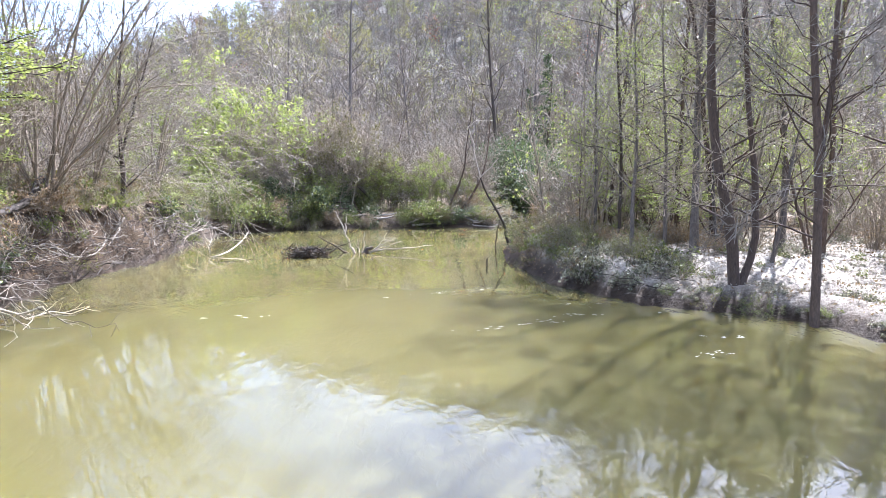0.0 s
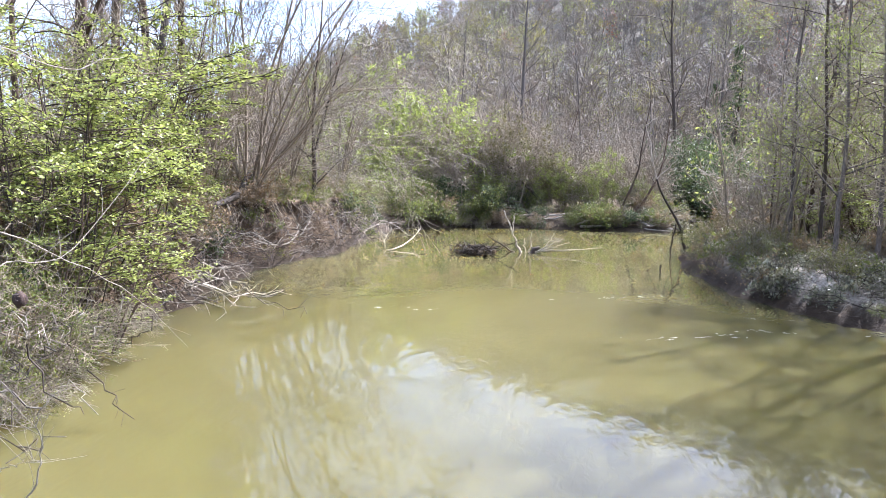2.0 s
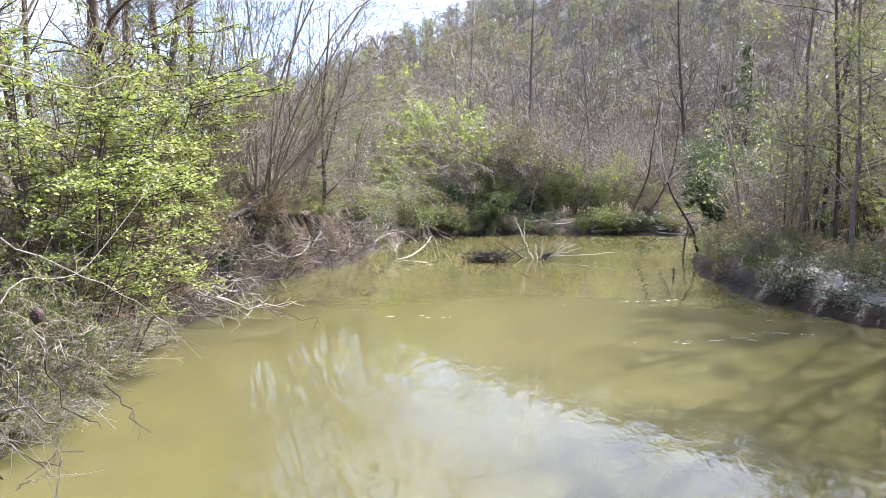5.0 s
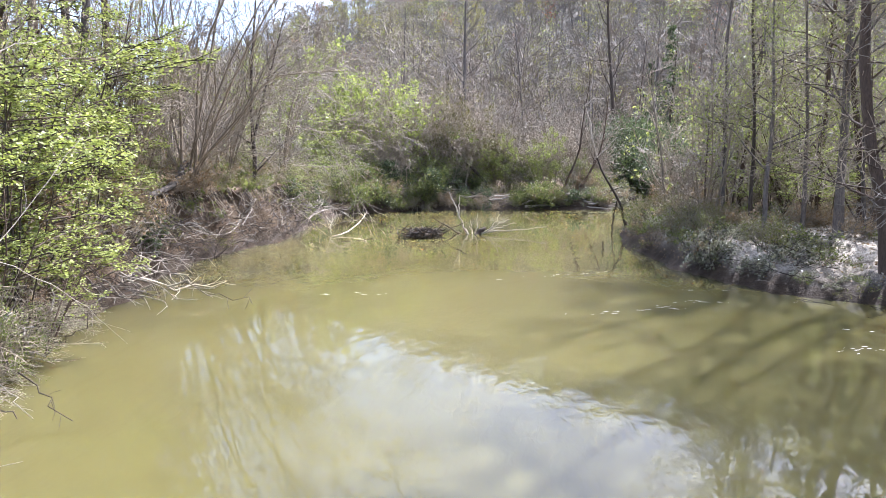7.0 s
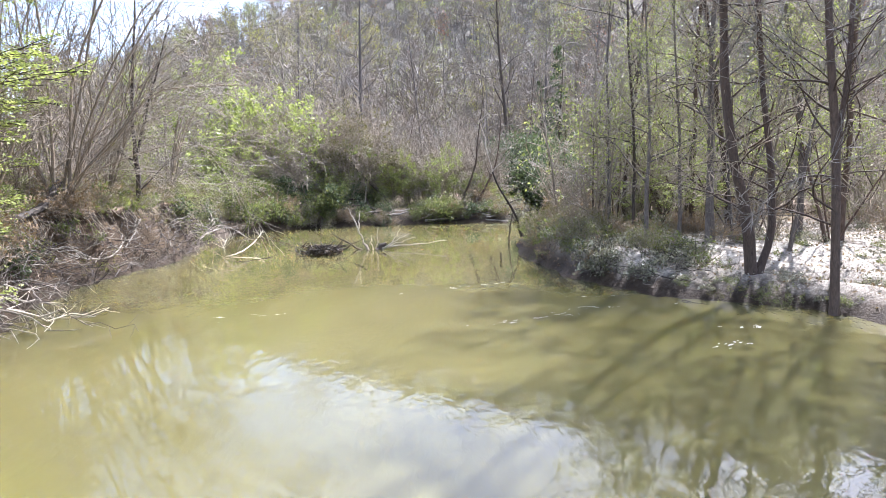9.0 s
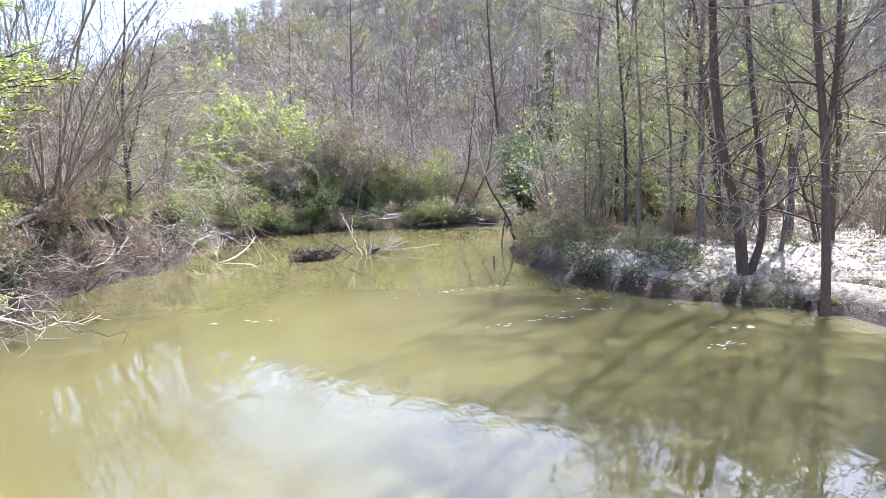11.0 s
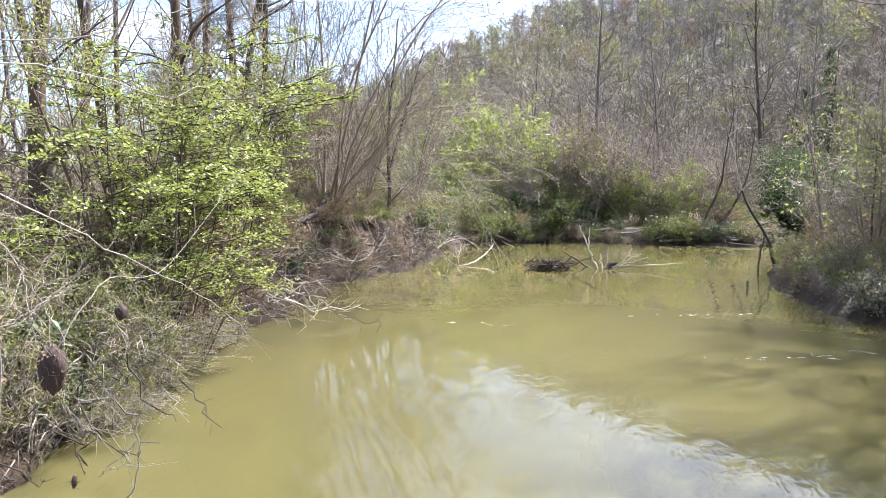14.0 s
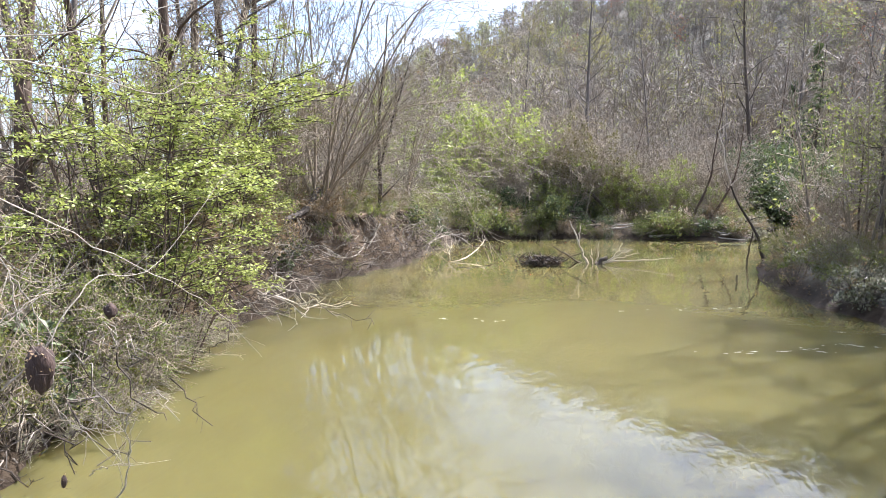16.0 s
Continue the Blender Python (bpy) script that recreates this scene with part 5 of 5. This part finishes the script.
limb([(-8.92, 12.11, 0.40), (-9.30, 13.00, 0.70), (-10.07, 14.38, 1.00)], 0.016, 0.006, 13, BARK_GREY, "grey limb caught on the cut bank")
limb([(-8.14, 10.44, 0.30), (-8.96, 12.17, 0.50), (-9.30, 13.91, 0.45)], 0.016, 0.006, 14, DEADWOOD, "pale limb caught on the cut bank")
limb([(-7.58, 19.85, 0.02), (-7.24, 20.08, 0.05), (-7.15, 21.03, 0.20), (-7.25, 22.46, 0.45), (-7.22, 22.80, 0.60)], 0.022, 0.009, 21, DEADWOOD, "bleached curved limb lying in the shallows")
limb([(-7.94, 20.72, -0.05), (-7.97, 20.81, 0.25), (-8.09, 21.41, 0.40)], 0.02, 0.008, 22, DEADWOOD, "bleached stub standing in the shallows")
limb([(-7.67, 20.97, 0.35), (-7.29, 21.75, 0.40), (-6.69, 21.94, 0.30), (-6.14, 22.29, 0.12)], 0.02, 0.007, 23, BARK_DARK, "dark twiggy limb lying in the shallows")
limb([(-9.02, 20.49, 0.30), (-8.52, 20.89, 0.70), (-8.41, 22.36, 0.75), (-7.50, 21.74, 0.50)], 0.02, 0.007, 24, DEADWOOD, "pale arched limb bowing from the bank into the creek")
limb([(-8.92, 21.06, 0.40), (-8.77, 22.37, 0.85), (-7.74, 22.09, 0.55)], 0.015, 0.006, 25, DEADWOOD, "pale arched limb bowing from the bank into the creek")


# long arching bare canes in front of the leafy bank
def cane(points, r, seed, label):
    rng = np.random.default_rng(seed)
    p = bent(points, 22) + rng.normal(0, 0.008, (22, 3))
    main = (p, tapered(r, r * 0.35, 22))
    tw = sprout(rng, *main, 7, 0.3, 38, 0.45, 0.5, 0.12, 0.0, 3, 0.0025)
    root = tagged(new("arching_cane"), label, "branch", "bare canes over the near bank")
    part("cane", tube(*main, 6), DEADWOOD if seed < 3 else TWIG, root)
    part("twig_spray", tubes(tw), TWIG, root, kind="stuff")


cane([(-4.52, 2.16, 3.30), (-4.35, 2.46, 3.31), (-4.21, 2.87, 3.36), (-4.05, 3.24, 3.32), (-3.84, 3.61, 3.23), (-3.78, 3.81, 3.32), (-3.71, 4.01, 3.39)], 0.0066, 1, "long pale bare branch arching across the leafy bank")
cane([(-4.29, 2.19, 2.70), (-4.28, 2.59, 2.51), (-4.29, 3.09, 2.25), (-4.31, 3.66, 1.94), (-4.31, 4.35, 1.57), (-4.33, 4.85, 1.21), (-4.39, 5.30, 0.83)], 0.006, 2, "long thin bare cane slanting down to the creek")
cane([(-3.89, 2.12, 0.67), (-3.90, 2.29, 1.11), (-3.96, 2.36, 1.59), (-3.94, 2.39, 1.66), (-3.97, 2.54, 1.71), (-4.04, 2.94, 1.88)], 0.0055, 3, "thin bare cane rising from the near bank")
cane([(-3.94, 2.04, 2.20), (-3.97, 2.35, 2.24), (-3.92, 2.45, 2.11), (-3.89, 2.49, 1.94), (-3.88, 2.50, 1.72), (-3.87, 2.52, 1.57)], 0.0066, 4, "pale crooked branch over the near bank")
cane([(-4.05, 2.60, 1.96), (-3.99, 2.67, 1.76), (-3.94, 2.76, 1.51), (-3.88, 2.67, 1.23), (-3.74, 2.70, 1.00), (-3.66, 2.81, 0.84)], 0.005, 5, "pale twig trailing over the near bank")
cane([(-4.00, 2.10, 1.57), (-3.97, 2.35, 1.67), (-3.97, 2.54, 1.73), (-3.96, 2.88, 1.93)], 0.0066, 6, "dead stem rising from the foot of the bank")
cane([(-3.82, 2.05, 1.37), (-3.70, 2.06, 1.08), (-3.62, 2.02, 0.78)], 0.0044, 7, "thin bare cane rising from the water's edge")
cane([(-3.73, 2.94, 0.26), (-3.66, 3.03, 0.49), (-3.64, 3.06, 0.65), (-3.65, 3.05, 0.90), (-3.60, 3.11, 1.02)], 0.0066, 8, "bare twig standing out of the near water")
cane([(-3.84, 2.89, 0.55), (-3.76, 2.98, 0.58), (-3.68, 3.09, 0.57)], 0.0044, 9, "pale twig floating near the bank")
cane([(-4.01, 2.47, 1.26), (-3.96, 2.72, 1.48), (-3.93, 3.08, 1.87), (-3.94, 3.64, 1.93), (-3.86, 4.50, 2.74)], 0.0066, 10, "bare cane crossing above the leafy bush")
cane([(-4.71, 2.39, 3.52), (-4.49, 2.78, 3.54), (-4.33, 3.19, 3.62), (-4.16, 3.68, 3.83), (-4.05, 4.34, 4.16)], 0.0077, 11, "dark bough reaching across the top of the bank")

# flood trash caught in the near twigs
def clod(name, place, size, seed, material, leaf, label, category, strands=34, flakes=70):
    """A ball of roots and dead leaf that high water left hanging."""
    rng = np.random.default_rng(seed)
    lines = []
    for k in range(strands):
        p = rng.normal(0, 0.42, 3) * size
        q = line(rng, p, rng.normal(0, 1, 3) + (0, 0, -0.4), max(size) * rng.uniform(0.4, 1.1), 4, 0.35)
        lines.append((q, tapered(max(size) * 0.03, max(size) * 0.012, len(q))))
    root = tagged(new(name), label, category)
    root.matrix_basis = Matrix.Translation(place)
    u, v = np.meshgrid(np.linspace(0, 2 * np.pi, 25), np.linspace(0.02, np.pi - 0.02, 15), indexing="ij")
    ball = np.stack([np.cos(u) * np.sin(v), np.sin(u) * np.sin(v), np.cos(v)], -1)
    ball = ball * (1 + (0.22 * waves(ball[..., 0] * 3 + ball[..., 2] * 2, ball[..., 1] * 3 - ball[..., 2], 1.0, seed) + 0.16 * waves(ball[..., 0] * 8 + ball[..., 2] * 5, ball[..., 1] * 8 - ball[..., 2] * 4, 1.0, seed + 9))[..., None]) * size
    i, j = np.meshgrid(np.arange(24), np.arange(14), indexing="ij")
    part("core", (ball.reshape(-1, 3), np.stack([i * 15 + j, (i + 1) * 15 + j, (i + 1) * 15 + j + 1, i * 15 + j + 1], -1).reshape(-1, 4)), CLOD, root)
    part("root_mat", tubes(lines), material, root, kind="stuff")
    part("dead_leaf_mat", leaves(rng, np.array([v / np.linalg.norm(v) for v in rng.normal(0, 1, (flakes, 3)) + (0, -0.2, 0.5)]) * size * 1.02, max(size) * 0.09, 0.005), leaf, root, smooth=False, kind="stuff")
    return root


clod("root_clod", (-3.90, 2.64, 1.37), (0.085, 0.08, 0.15), 1, BARK_BROWN, LEAF_DRY, "dark brown clod of roots and dead leaves caught in twigs", "debris")
clod("flood_trash", (-4.38, 3.58, 1.53), (0.052, 0.046, 0.062), 2, BARK_GREY, LEAF_DRY, "grey ball of flood trash hanging on a twig", "debris", 40, 60)
clod("floating_scrap", (-4.39, 3.10, 0.30), (0.02, 0.02, 0.05), 3, BARK_DARK, LEAF_DRY, "small dark scrap of bark afloat near the bank", "debris", 30, 20)

# thin lines of pale flecks laid on the water, imitating sun sparkle on ripples
def foam():
    rng = np.random.default_rng(77)
    pieces = []
    for k in range(11):
        cx, cy = (rng.uniform(-4.0, 5.0), rng.uniform(8.5, 18)) if k % 3 == 0 else (rng.uniform(0.5, 5.5), rng.uniform(8.5, 13))
        a = rng.normal(0.15, 0.25)
        for _ in range(int(rng.integers(5, 16))):
            s, o = rng.normal(0, 0.45) * (0.4 + k % 4 * 0.4), rng.normal(0, 0.06)
            x, y = cx + math.cos(a) * s - math.sin(a) * o, cy + math.sin(a) * s + math.cos(a) * o
            if float(shore_distance(np.array(x), np.array(y))) > -0.5:
                continue
            ln, w = rng.uniform(0.03, 0.16), rng.uniform(0.0025, 0.006)
            t = np.linspace(-0.5, 0.5, 4)
            px, py = x + np.cos(a) * ln * t, y + np.sin(a) * ln * t
            ww = w * (1.05 - 4 * t * t)
            z = np.full(4, 0.004)
            v = np.concatenate([np.stack([px, py - ww, z], -1), np.stack([px, py, z + ww * 0.5], -1), np.stack([px, py + ww, z], -1)])
            i = np.arange(3)
            pieces.append((v, np.concatenate([np.stack([i + r, i + 1 + r, i + 5 + r, i + 4 + r], -1) for r in (0, 4)])))
    ob = part("foam", joined(pieces), RIPPLE_SPARKLE)
    tagged(ob, "small pale flecks on the creek, imitating sun sparkle on ripples", "foam", kind="stuff")


foam()

# leaf litter
rng = np.random.default_rng(9)
n = 26000
a, d = np.radians(rng.uniform(-66, 48, n)), np.sqrt(rng.uniform(4.5**2, 26**2, n))
lx, ly = d * np.sin(a), d * np.cos(a)
sd = shore_distance(lx, ly)
ok = sd > 0.15
lx, ly = lx[ok], ly[ok]
c = np.stack([lx, ly, land(lx, ly) + 0.015], -1)
litter = part("leaf_litter", leaves(rng, c, 0.035, 0.012, 0.0), LEAF_DRY, smooth=False)
tagged(litter, "dead brown leaves scattered over the banks", "leaf litter", kind="stuff")

n = 15000
a, d = np.radians(rng.uniform(-58, -20, n)), np.sqrt(rng.uniform(6.0**2, 26**2, n))
lx, ly = d * np.sin(a), d * np.cos(a)
ok = (shore_distance(lx, ly) > 0.25) & (shore_distance(lx, ly) < 3.2)
lx, ly = lx[ok], ly[ok]
drift = part("drifted_litter", leaves(rng, np.stack([lx, ly, land(lx, ly) + 0.03], -1), 0.045, 0.025, 0.0), LEAF_DRY, smooth=False)
tagged(drift, "pale dry leaves and stem bits drifted over the cut bank", "leaf litter", kind="stuff")

# silt-glazed leaves lying on the point bar, pale to stand in for sun glints
n = 16000
a, d = np.radians(rng.uniform(9, 44, n)), np.sqrt(rng.uniform(11.5**2, 23**2, n))
lx, ly = d * np.sin(a), d * np.cos(a)
ok = (shore_distance(lx, ly) > 0.55) & (waves(lx, ly, 1.3, 31) + rng.normal(0, 0.25, n) > -0.05)
lx, ly = lx[ok], ly[ok]
glint_litter = part("silt_glint_litter", leaves(rng, np.stack([lx, ly, land(lx, ly) + 0.02], -1), 0.034, 0.015, 0.0), LEAF_GLAZE_GLINT, smooth=False)
tagged(glint_litter, "wet silt-coated dead leaves on the point bar, paled to imitate sun glints", "leaf litter", kind="stuff")
